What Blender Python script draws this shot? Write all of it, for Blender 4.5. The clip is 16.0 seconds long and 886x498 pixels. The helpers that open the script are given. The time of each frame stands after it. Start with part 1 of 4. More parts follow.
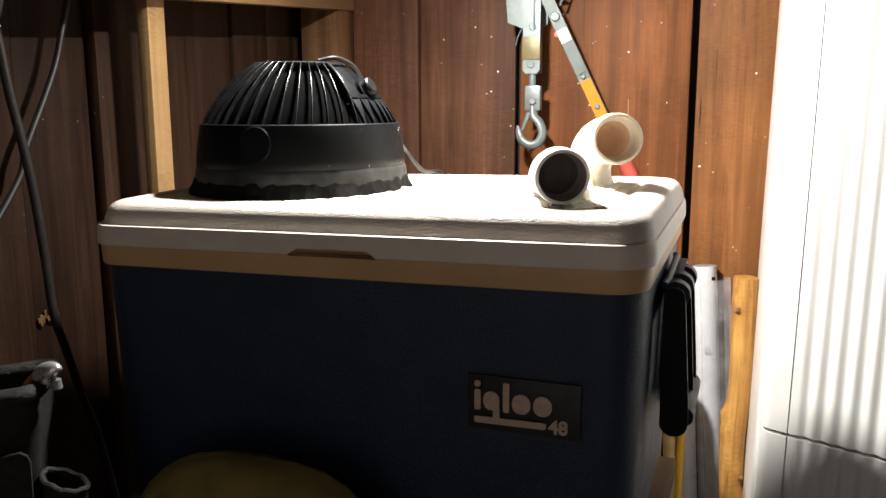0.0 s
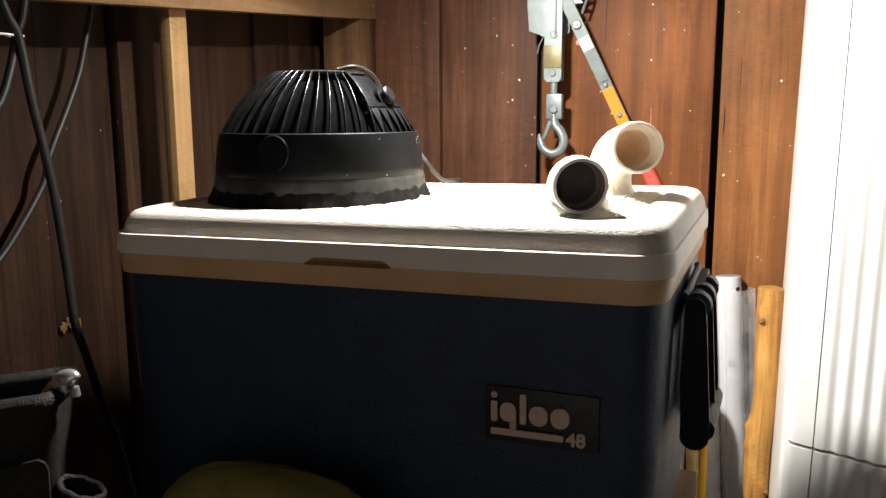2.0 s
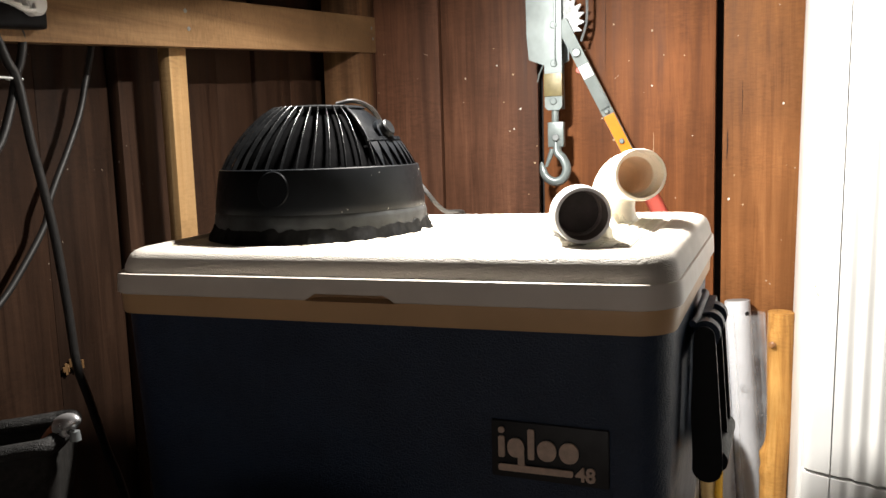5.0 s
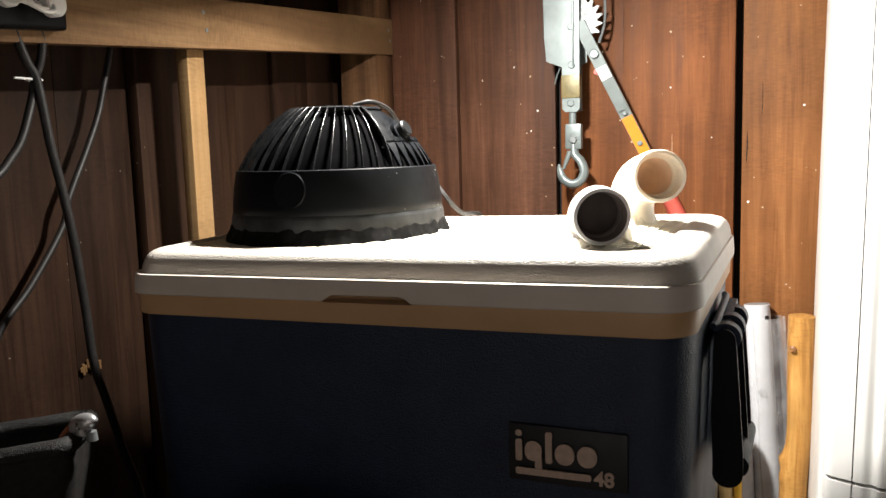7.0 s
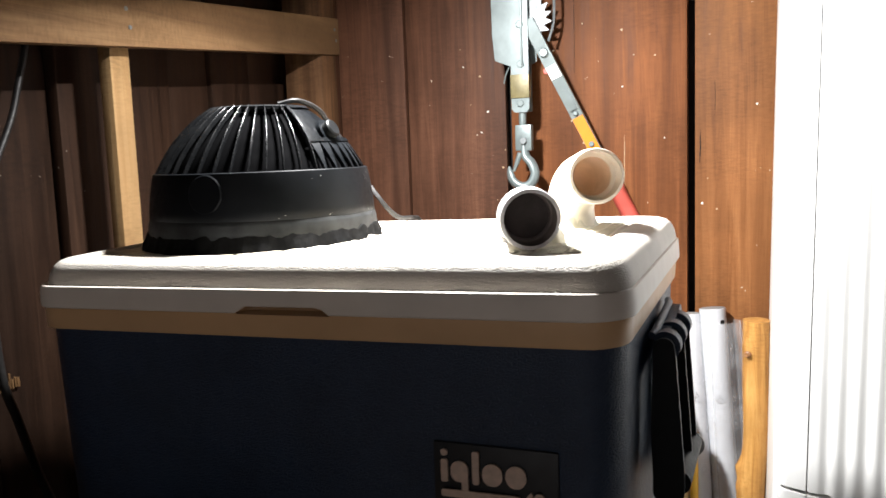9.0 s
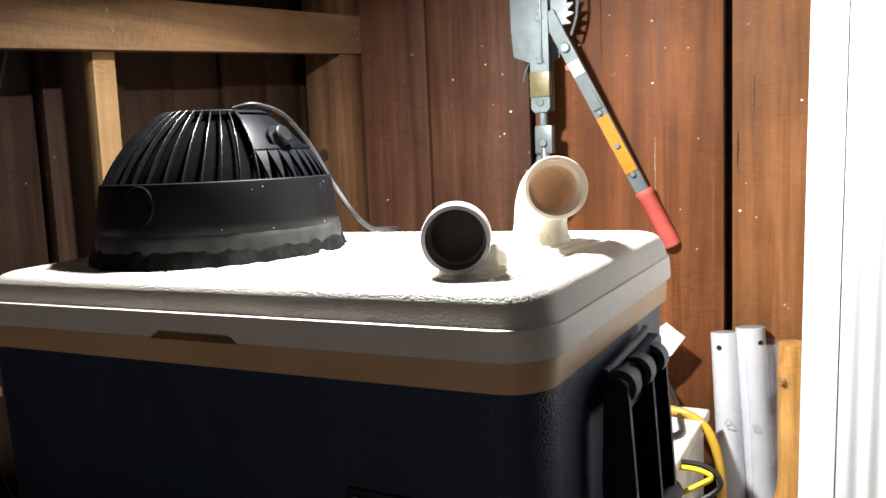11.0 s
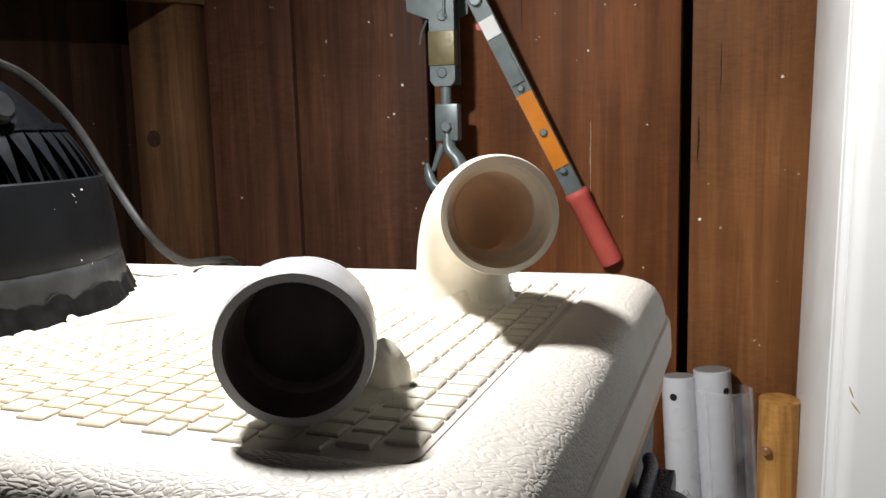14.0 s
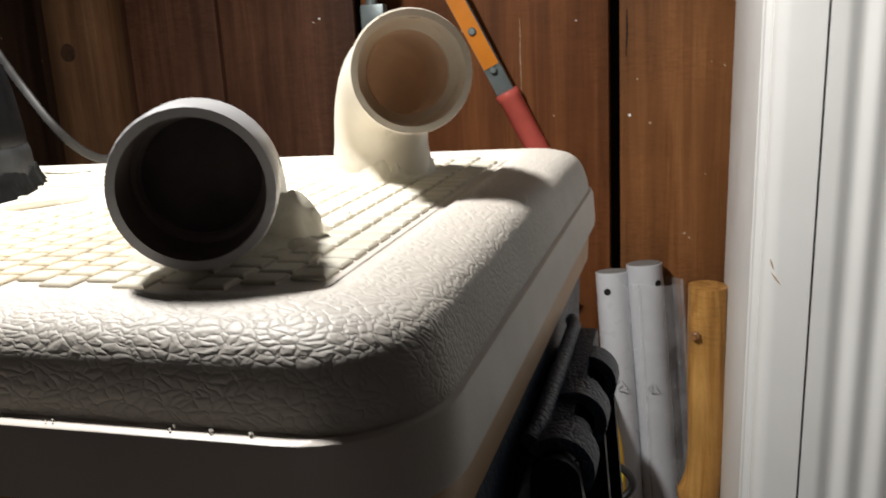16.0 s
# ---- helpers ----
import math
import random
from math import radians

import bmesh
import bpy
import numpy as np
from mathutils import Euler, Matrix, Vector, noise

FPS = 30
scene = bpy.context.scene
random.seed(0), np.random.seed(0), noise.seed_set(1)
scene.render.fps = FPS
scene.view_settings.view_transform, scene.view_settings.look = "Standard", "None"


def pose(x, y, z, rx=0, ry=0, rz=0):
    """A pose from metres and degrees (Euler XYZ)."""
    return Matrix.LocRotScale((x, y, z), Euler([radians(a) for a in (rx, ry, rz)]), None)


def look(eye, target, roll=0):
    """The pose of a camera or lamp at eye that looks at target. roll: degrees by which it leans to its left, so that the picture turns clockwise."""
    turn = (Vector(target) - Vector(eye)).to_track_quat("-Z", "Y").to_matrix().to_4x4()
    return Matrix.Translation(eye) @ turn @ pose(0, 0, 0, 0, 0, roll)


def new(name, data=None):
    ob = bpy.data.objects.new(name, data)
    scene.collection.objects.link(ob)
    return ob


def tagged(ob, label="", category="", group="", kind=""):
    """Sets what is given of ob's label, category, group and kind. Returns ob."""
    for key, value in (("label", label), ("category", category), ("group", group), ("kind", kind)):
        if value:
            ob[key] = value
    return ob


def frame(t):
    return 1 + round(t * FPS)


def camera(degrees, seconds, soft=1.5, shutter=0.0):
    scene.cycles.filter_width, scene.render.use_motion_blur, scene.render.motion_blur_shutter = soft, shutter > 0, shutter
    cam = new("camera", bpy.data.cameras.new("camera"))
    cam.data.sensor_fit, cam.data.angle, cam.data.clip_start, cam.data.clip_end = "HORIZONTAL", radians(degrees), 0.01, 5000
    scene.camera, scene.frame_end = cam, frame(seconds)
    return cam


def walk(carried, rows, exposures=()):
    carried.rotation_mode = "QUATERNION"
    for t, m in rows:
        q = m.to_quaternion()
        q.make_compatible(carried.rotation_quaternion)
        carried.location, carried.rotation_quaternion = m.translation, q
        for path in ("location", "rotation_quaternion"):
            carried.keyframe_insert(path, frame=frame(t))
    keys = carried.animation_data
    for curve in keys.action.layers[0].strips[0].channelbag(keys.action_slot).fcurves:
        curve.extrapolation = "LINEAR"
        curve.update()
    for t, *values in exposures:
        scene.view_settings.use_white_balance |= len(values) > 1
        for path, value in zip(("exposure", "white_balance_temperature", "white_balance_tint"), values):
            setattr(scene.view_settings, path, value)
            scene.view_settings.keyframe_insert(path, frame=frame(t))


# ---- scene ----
cam = camera(56.3, 16.0, shutter=0.5)
PATH = [
    (0, (0.416, -0.777, 0.909), (-0.281, 1.065, 0.561), -0.2),
    (0.5, (0.421, -0.776, 0.911), (-0.278, 1.068, 0.576), -0.1),
    (1, (0.423, -0.774, 0.91), (-0.285, 1.069, 0.588), 0.0),
    (1.5, (0.42, -0.769, 0.91), (-0.309, 1.066, 0.59), 0.1),
    (2, (0.421, -0.768, 0.909), (-0.332, 1.056, 0.581), -0.3),
    (2.5, (0.423, -0.77, 0.909), (-0.331, 1.053, 0.581), -0.3),
    (3, (0.427, -0.77, 0.909), (-0.313, 1.062, 0.596), -0.5),
    (3.5, (0.429, -0.77, 0.91), (-0.31, 1.065, 0.616), -0.8),
    (4, (0.423, -0.759, 0.912), (-0.33, 1.072, 0.635), -1.3),
    (6.5, (0.421, -0.753, 0.912), (-0.371, 1.066, 0.66), -1.8),
    (7, (0.418, -0.751, 0.909), (-0.389, 1.062, 0.659), -1.7),
    (7.5, (0.42, -0.75, 0.906), (-0.395, 1.059, 0.66), -1.4),
    (8, (0.414, -0.757, 0.904), (-0.393, 1.057, 0.656), -1.2),
    (8.5, (0.42, -0.735, 0.902), (-0.352, 1.093, 0.66), -1.8),
    (9, (0.444, -0.679, 0.901), (-0.307, 1.159, 0.662), -2.1),
    (9.2, (0.45, -0.66, 0.898), (-0.306, 1.176, 0.663), -2.0),
    (11.3, (0.56, -0.511, 0.907), (-0.454, 1.194, 0.66), -1.8),
    (11.5, (0.569, -0.499, 0.907), (-0.481, 1.184, 0.655), -1.2),
    (12, (0.592, -0.465, 0.904), (-0.522, 1.179, 0.668), -0.2),
    (12.5, (0.587, -0.428, 0.899), (-0.554, 1.199, 0.676), 0.0),
    (13, (0.52, -0.344, 0.899), (-0.531, 1.342, 0.672), -0.1),
    (13.5, (0.388, -0.211, 0.909), (-0.433, 1.594, 0.652), -0.8),
    (14, (0.383, -0.184, 0.91), (-0.329, 1.663, 0.621), -1.5),
    (14.5, (0.389, -0.192, 0.894), (-0.302, 1.653, 0.549), -1.6),
    (15, (0.391, -0.186, 0.893), (-0.298, 1.65, 0.496), -2.1),
    (15.5, (0.393, -0.179, 0.887), (-0.264, 1.662, 0.462), -2.3),
    (16, (0.395, -0.18, 0.874), (-0.187, 1.678, 0.416), -3.1),
]
EXPOSURES = [(0, 0.0, 6500, 10), (4, 0.05, 6500, 10), (7.5, 0.14, 6450, 10), (8.4, 0.28, 6200, 10), (9, 0.22, 6050, 10), (11.5, 0.02, 6000, 10), (12.6, 0.04, 6000, 10),
             (13.2, -0.35, 6050, 10), (13.6, -1.0, 6050, 10), (14.2, -1.58, 6050, 10), (15.0, -1.88, 6150, 10), (15.5, -1.78, 6200, 10), (16, -1.68, 6250, 10)]
walk(cam, [(t, look(eye, target, roll)) for t, eye, target, roll in PATH], EXPOSURES)

# ---- light ----
world = bpy.data.worlds.new("world")
scene.world = world
world.use_nodes = True
# warm fill for faces turned to the camera, entering by the added opening
world.node_tree.nodes["Background"].inputs[0].default_value = (1.0, 0.88, 0.79, 1)
world.node_tree.nodes["Background"].inputs[1].default_value = 0.41

lamp_data = bpy.data.lights.new("work_lamp", "AREA")
lamp_data.shape, lamp_data.size, lamp_data.energy = "DISK", 0.06, 25.0
lamp_data.color = (1.0, 0.95, 0.88)
lamp = new("work_lamp", lamp_data)
lamp.matrix_world = look((-0.01, 0.235, 1.24), (0.11, 0.32, 0.79))


# ---- materials ----
def tree_of(name):
    m = bpy.data.materials.new(name)
    m.use_nodes = True
    nt = m.node_tree
    return m, nt, nt.nodes["Principled BSDF"]


def link(nt, a, b):
    nt.links.new(a, b)


def coords(nt, scale=(1, 1, 1), kind="Object", rot=(0, 0, 0)):
    tc = nt.nodes.new("ShaderNodeTexCoord")
    mp = nt.nodes.new("ShaderNodeMapping")
    mp.inputs["Scale"].default_value = scale
    mp.inputs["Rotation"].default_value = [radians(a) for a in rot]
    link(nt, tc.outputs[kind], mp.inputs[0])
    return mp.outputs[0]


def noise_tex(nt, vec, scale, detail=4, rough=0.55, distort=0.0):
    n = nt.nodes.new("ShaderNodeTexNoise")
    n.inputs["Scale"].default_value, n.inputs["Detail"].default_value = scale, detail
    n.inputs["Roughness"].default_value, n.inputs["Distortion"].default_value = rough, distort
    link(nt, vec, n.inputs["Vector"])
    return n.outputs["Fac"]


def ramp(nt, fac, stops):
    r = nt.nodes.new("ShaderNodeValToRGB")
    els = r.color_ramp.elements
    while len(els) < len(stops):
        els.new(0.5)
    for e, (p, c) in zip(els, stops):
        e.position, e.color = p, (*c, 1) if len(c) == 3 else c
    link(nt, fac, r.inputs[0])
    return r.outputs["Color"]


def grey(v):
    return (v, v, v)


def mix(nt, fac, a, b, how="MIX"):
    m = nt.nodes.new("ShaderNodeMix")
    m.data_type, m.blend_type = "RGBA", how
    for sock, v in ((m.inputs[0], fac), (m.inputs[6], a), (m.inputs[7], b)):
        if isinstance(v, (int, float)):
            sock.default_value = v
        elif isinstance(v, tuple):
            sock.default_value = (*v, 1)
        else:
            link(nt, v, sock)
    return m.outputs[2]


def bump(nt, bsdf, height, strength=0.3, distance=0.002, chain=None):
    b = nt.nodes.new("ShaderNodeBump")
    b.inputs["Strength"].default_value, b.inputs["Distance"].default_value = strength, distance
    link(nt, height, b.inputs["Height"])
    if chain is not None:
        link(nt, chain, b.inputs["Normal"])
    link(nt, b.outputs[0], bsdf.inputs["Normal"])
    return b.outputs[0]


def plain(name, colour, rough=0.5, metal=0.0, vary=0.12, scale=25.0, bumps=0.0, bump_scale=300.0, coat=0.0, spec=0.5):
    """Paint or plastic with mottling, uneven gloss and a fine grain."""
    m, nt, b = tree_of(name)
    v = coords(nt)
    n = noise_tex(nt, v, scale, 5)
    dark = tuple(c * (1 - vary) for c in colour)
    lite = tuple(min(1, c * (1 + vary)) for c in colour)
    link(nt, ramp(nt, n, [(0.3, dark), (0.7, lite)]), b.inputs["Base Color"])
    link(nt, ramp(nt, noise_tex(nt, v, scale * 3, 3), [(0.3, grey(max(0, rough - 0.08))), (0.7, grey(min(1, rough + 0.08)))]), b.inputs["Roughness"])
    b.inputs["Metallic"].default_value = metal
    b.inputs["Coat Weight"].default_value = coat
    b.inputs["Specular IOR Level"].default_value = spec
    if bumps:
        bump(nt, b, noise_tex(nt, v, bump_scale, 3), bumps, 0.001)
    return m


def wood(name, dark, mid, lite, rough=0.6, along="Z", specks=0.0, knots=True, vary=True):
    """Sawn boards: long grain, saw marks across, dark streaks, pale flecks."""
    m, nt, b = tree_of(name)
    s = {"Z": (1, 1, 0.045), "Y": (1, 0.045, 1)}[along]
    tc = coords(nt)
    # each board gets its own stretch of grain
    info = nt.nodes.new("ShaderNodeObjectInfo")
    shift = nt.nodes.new("ShaderNodeVectorMath")
    shift.operation = "MULTIPLY_ADD"
    wide = nt.nodes.new("ShaderNodeCombineXYZ")
    for k in range(3):
        link(nt, info.outputs["Random"], wide.inputs[k])
    link(nt, wide.outputs[0], shift.inputs[0])
    shift.inputs[1].default_value = (7.0, 5.0, 3.0)
    link(nt, tc, shift.inputs[2])
    sc = nt.nodes.new("ShaderNodeVectorMath")
    sc.operation = "MULTIPLY"
    link(nt, shift.outputs[0], sc.inputs[0])
    sc.inputs[1].default_value = s
    grain = noise_tex(nt, sc.outputs[0], 74, 8, 0.66, 0.8)
    broad = noise_tex(nt, sc.outputs[0], 9, 3, 0.5, 1.0)
    col = ramp(nt, grain, [(0.25, dark), (0.5, mid), (0.78, lite)])
    col = mix(nt, ramp(nt, broad, [(0.44, grey(0.0)), (0.64, grey(0.62))]), col, tuple(c * 0.72 for c in dark), "MIX")
    blotch = noise_tex(nt, shift.outputs[0], 5, 4, 0.6)
    col = mix(nt, 0.55, col, ramp(nt, blotch, [(0.3, grey(0.55)), (0.7, grey(1.25))]), "MULTIPLY")
    if vary:
        col = mix(nt, 0.5, col, ramp(nt, info.outputs["Random"], [(0.0, grey(0.6)), (1.0, grey(1.3))]), "MULTIPLY")
    # saw marks run across the grain
    saw = nt.nodes.new("ShaderNodeVectorMath")
    saw.operation = "MULTIPLY"
    link(nt, shift.outputs[0], saw.inputs[0])
    saw.inputs[1].default_value = (0.26, 0.26, 1) if along == "Z" else (0.26, 1, 0.26)
    sawn = noise_tex(nt, saw.outputs[0], 240, 5, 0.7)
    patch = ramp(nt, noise_tex(nt, shift.outputs[0], 4, 2), [(0.40, grey(0.06)), (0.64, grey(0.42))])
    col = mix(nt, patch, col, ramp(nt, sawn, [(0.34, grey(0.42)), (0.58, grey(1.08))]), "MULTIPLY")
    if specks:
        fleck = noise_tex(nt, shift.outputs[0], 80, 2, 0.6)
        col = mix(nt, ramp(nt, fleck, [(0.765, grey(0.0)), (0.78, grey(specks))]), col, (0.62, 0.52, 0.42))
    link(nt, col, b.inputs["Base Color"])
    link(nt, ramp(nt, grain, [(0.2, grey(rough - 0.12)), (0.8, grey(rough + 0.15))]), b.inputs["Roughness"])
    b.inputs["Specular IOR Level"].default_value = 0.16
    first = bump(nt, b, grain, 0.35, 0.002)
    bump(nt, b, sawn, 0.3, 0.001, first)
    return m


def grained_plastic(name, colour, rough=0.5, cell=160.0, strength=0.5, dirt=0.15, stretch=(1, 1, 1)):
    """Moulded plastic with a leather grain: raised cells with creases between."""
    m, nt, b = tree_of(name)
    v = coords(nt, stretch)
    vor = nt.nodes.new("ShaderNodeTexVoronoi")
    vor.feature = "DISTANCE_TO_EDGE"
    vor.inputs["Scale"].default_value = cell
    warp = nt.nodes.new("ShaderNodeVectorMath")
    warp.operation = "MULTIPLY_ADD"
    wn = nt.nodes.new("ShaderNodeTexNoise")
    wn.inputs["Scale"].default_value = cell * 0.3
    link(nt, v, wn.inputs["Vector"])
    link(nt, wn.outputs["Color"], warp.inputs[0])
    warp.inputs[1].default_value = (3.2 / cell,) * 3
    link(nt, v, warp.inputs[2])
    link(nt, warp.outputs[0], vor.inputs["Vector"])
    crease = ramp(nt, vor.outputs["Distance"], [(0.0, grey(0.0)), (0.10, grey(0.6)), (0.30, grey(1.0))])
    fine = noise_tex(nt, v, cell * 2.6, 3)
    n = noise_tex(nt, v, 12, 5, 0.6)
    col = ramp(nt, n, [(0.3, tuple(c * (1 - dirt) for c in colour)), (0.65, colour)])
    col = mix(nt, ramp(nt, crease, [(0.0, grey(0.12)), (0.6, grey(0.0))]), col, tuple(c * 0.62 for c in colour))
    link(nt, col, b.inputs["Base Color"])
    link(nt, ramp(nt, n, [(0.3, grey(rough + 0.1)), (0.7, grey(rough - 0.06))]), b.inputs["Roughness"])
    first = bump(nt, b, crease, strength, 0.0012)
    bump(nt, b, fine, 0.35, 0.0006, first)
    return m


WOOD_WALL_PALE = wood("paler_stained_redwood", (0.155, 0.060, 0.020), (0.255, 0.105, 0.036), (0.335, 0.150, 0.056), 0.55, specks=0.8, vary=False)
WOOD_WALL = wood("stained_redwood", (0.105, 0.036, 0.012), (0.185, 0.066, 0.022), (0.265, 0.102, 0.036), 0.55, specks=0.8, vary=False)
# left boards: darker own tone plus the lamp's falloff, both in the colour
WOOD_WALL_DARK = wood("dark_stained_redwood_with_falloff", (0.055, 0.024, 0.014), (0.104, 0.046, 0.026), (0.158, 0.072, 0.040), 0.55, specks=0.8, vary=False)
# dark stain, taken further down so the colour carries the side wall's shade
WOOD_SIDE = wood("dark_redwood_with_shade", (0.016, 0.0078, 0.0045), (0.034, 0.0165, 0.0092), (0.058, 0.029, 0.0160), 0.62, specks=0.35)
WOOD_PINE = wood("pale_pine_upright", (0.30, 0.17, 0.07), (0.44, 0.28, 0.13), (0.54, 0.37, 0.19), 0.6, vary=False)
WOOD_BEAM = wood("pale_pine_beam", (0.18, 0.10, 0.048), (0.28, 0.165, 0.08), (0.36, 0.225, 0.115), 0.6, along="Y", vary=False)
WOOD_POST = wood("brown_pine_post", (0.075, 0.036, 0.017), (0.15, 0.076, 0.036), (0.23, 0.125, 0.06), 0.6, vary=False)
WOOD_STICK = wood("varnished_branch", (0.20, 0.080, 0.020), (0.48, 0.24, 0.065), (0.68, 0.40, 0.13), 0.32, vary=False)
KNOT = plain("dark_branch_knot", (0.27, 0.125, 0.045), 0.4, vary=0.45, scale=90, bumps=0.5, bump_scale=200)
DARK_GAP = plain("dark_void", (0.012, 0.010, 0.009), 0.9)
CONCRETE = plain("grey_concrete", (0.22, 0.21, 0.2), 0.85, vary=0.25, scale=8, bumps=0.4, bump_scale=120)
CEILING = plain("unseen_dark_ceiling", (0.12, 0.08, 0.055), 0.8)
LID = grained_plastic("cream_grained_plastic", (0.66, 0.615, 0.55), 0.45, 330, 0.33, stretch=(0.62, 1, 1))
LID_SMOOTH = plain("cream_smooth_plastic", (0.72, 0.655, 0.585), 0.42, vary=0.07, scale=14, bumps=0.12, bump_scale=500)
TILE = plain("cream_pad_plastic", (0.61, 0.575, 0.475), 0.5, vary=0.16, scale=22, bumps=0.15, bump_scale=400)
LID_STAIN = plain("yellowed_plastic", (0.60, 0.53, 0.40), 0.5, vary=0.2, scale=30, bumps=0.15, bump_scale=400)
BAND = plain("tan_plastic", (0.60, 0.38, 0.20), 0.42, vary=0.08, scale=10, bumps=0.1, bump_scale=400)
NAVY = grained_plastic("navy_grained_plastic", (0.0120, 0.0275, 0.062), 0.46, 260, 0.4, 0.25)
BADGE = plain("dark_badge_plastic", (0.008, 0.009, 0.012), 0.5)
BADGE_PRINT = plain("pale_badge_print", (0.55, 0.42, 0.34), 0.5, vary=0.15, scale=120)
BLACK = plain("black_plastic", (0.0038, 0.0046, 0.0058), 0.46, vary=0.2, scale=40, bumps=0.06, bump_scale=700, spec=0.12)
BLACK_MATT = plain("matt_black", (0.0012, 0.0012, 0.0014), 0.9, vary=0.2, spec=0.02)
BLACK_GLOSS = plain("glossy_black_plastic", (0.0055, 0.006, 0.0065), 0.45, vary=0.2, spec=0.18)
RIB = plain("glossy_rib_plastic", (0.005, 0.0053, 0.0058), 0.27, vary=0.1, spec=0.45)
RUBBER = plain("black_cable_rubber", (0.012, 0.011, 0.0105), 0.5, vary=0.3, scale=60)
SILICONE = plain("grey_sealant", (0.027, 0.029, 0.030), 0.45, vary=0.5, scale=40, bumps=0.35, bump_scale=90, spec=0.25)
TAR = plain("black_sealant", (0.007, 0.007, 0.007), 0.7, vary=0.6, scale=70, bumps=0.8, bump_scale=120, spec=0.06)
CLEAR_GLUE = plain("milky_glue", (0.7, 0.66, 0.55), 0.22, vary=0.15, scale=60, bumps=0.5, bump_scale=140)
# dark colour stands for the shade deep inside the low elbow
DARK_BORE = plain("shaded_pipe_bend", (0.075, 0.062, 0.058), 0.8, vary=0.3, scale=40)
# tan stands for shade and warm glow inside the cream pipe
TAN_BORE = plain("shaded_tan_pipe_bore", (0.66, 0.53, 0.41), 0.6, vary=0.15, scale=40)
# white pipe's inner wall greyed: its shade is put into the colour
BORE = plain("shaded_pipe_bore", (0.22, 0.185, 0.17), 0.7, vary=0.2, scale=40)
PVC = plain("white_pvc", (0.56, 0.555, 0.56), 0.32, vary=0.07, scale=22, bumps=0.06, bump_scale=200)
PVC_CREAM = plain("cream_pvc", (0.76, 0.71, 0.60), 0.34, vary=0.08, scale=22, bumps=0.06, bump_scale=200)


def see_through(m, colour, amount):
    """Let a thin wall glow where light falls on its far side."""
    nt = m.node_tree
    tr, mx = nt.nodes.new("ShaderNodeBsdfTranslucent"), nt.nodes.new("ShaderNodeMixShader")
    tr.inputs["Color"].default_value = colour + (1,)
    mx.inputs[0].default_value = amount
    out = next(n for n in nt.nodes if n.type == "OUTPUT_MATERIAL")
    link(nt, out.inputs["Surface"].links[0].from_socket, mx.inputs[1])
    link(nt, tr.outputs[0], mx.inputs[2])
    link(nt, mx.outputs[0], out.inputs["Surface"])


see_through(PVC_CREAM, (0.86, 0.68, 0.53), 0.13)
see_through(TAN_BORE, (0.86, 0.66, 0.48), 0.16)
see_through(PVC, (0.80, 0.66, 0.60), 0.03)

STEEL = plain("galvanised_steel", (0.165, 0.195, 0.195), 0.38, 0.35, vary=0.16, scale=30, bumps=0.05, bump_scale=120, spec=0.4)
STEEL_DARK = plain("oiled_steel", (0.19, 0.205, 0.21), 0.42, 0.3, vary=0.12, scale=40)
BRASSY = plain("yellow_zinc_steel", (0.15, 0.125, 0.055), 0.42, 0.2, vary=0.2, scale=60)
ORANGE = plain("orange_label", (0.62, 0.20, 0.008), 0.45, vary=0.1)
RED_GRIP = plain("faded_red_vinyl", (0.56, 0.10, 0.075), 0.5, vary=0.12, bumps=0.15)
WHITE_PAINT = plain("white_appliance_plastic", (0.80, 0.80, 0.78), 0.38, vary=0.04, scale=9, bumps=0.04, bump_scale=250)
PAPER = plain("white_paper", (0.8, 0.8, 0.78), 0.7, vary=0.05)
TUB = plain("dusty_white_plastic", (0.60, 0.57, 0.50), 0.55, vary=0.22, scale=28, bumps=0.15)
YELLOW_HOSE = plain("amber_hose", (0.62, 0.36, 0.03), 0.35, vary=0.12)
YELLOW = plain("bright_yellow_plastic", (0.8, 0.62, 0.03), 0.4, vary=0.1)
CANVAS = plain("black_canvas", (0.015, 0.014, 0.013), 0.75, vary=0.4, scale=120, bumps=0.5, bump_scale=900, spec=0.2)
LEATHER = grained_plastic("black_leather", (0.007, 0.0065, 0.006), 0.62, 420, 0.6, 0.3)
CHROME = plain("brushed_chrome", (0.62, 0.62, 0.63), 0.30, 0.75, vary=0.08)
COPPER = plain("red_handle", (0.33, 0.11, 0.05), 0.3, vary=0.2)
BAMBOO = plain("tan_bamboo", (0.48, 0.34, 0.15), 0.4, vary=0.2, scale=30)
CARD = plain("brown_cardboard", (0.36, 0.24, 0.13), 0.8, vary=0.15)
LIME = plain("dull_ochre_fabric", (0.19, 0.155, 0.04), 0.8, vary=0.25, bumps=0.5, bump_scale=600)
FLECK = plain("white_paint_fleck", (0.8, 0.78, 0.72), 0.5, vary=0.05)
BENCH = wood("worn_plank", (0.09, 0.055, 0.03), (0.17, 0.11, 0.06), (0.25, 0.17, 0.1), 0.7, along="Y")


def sleeve_material():
    m, nt, b = tree_of("clear_film")
    b.inputs["Base Color"].default_value = (0.86, 0.88, 0.9, 1)
    b.inputs["Roughness"].default_value = 0.25
    v = coords(nt)
    n = noise_tex(nt, v, 22, 4)
    link(nt, ramp(nt, n, [(0.3, grey(0.08)), (0.75, grey(0.26))]), b.inputs["Alpha"])
    bump(nt, b, n, 0.6, 0.01)
    return m


FILM = sleeve_material()

B = 0.40  # height of the bench top on which the cooler stands


# ---- making meshes ----
FRAME = Matrix.Identity(4)  # where the thing being made is set down


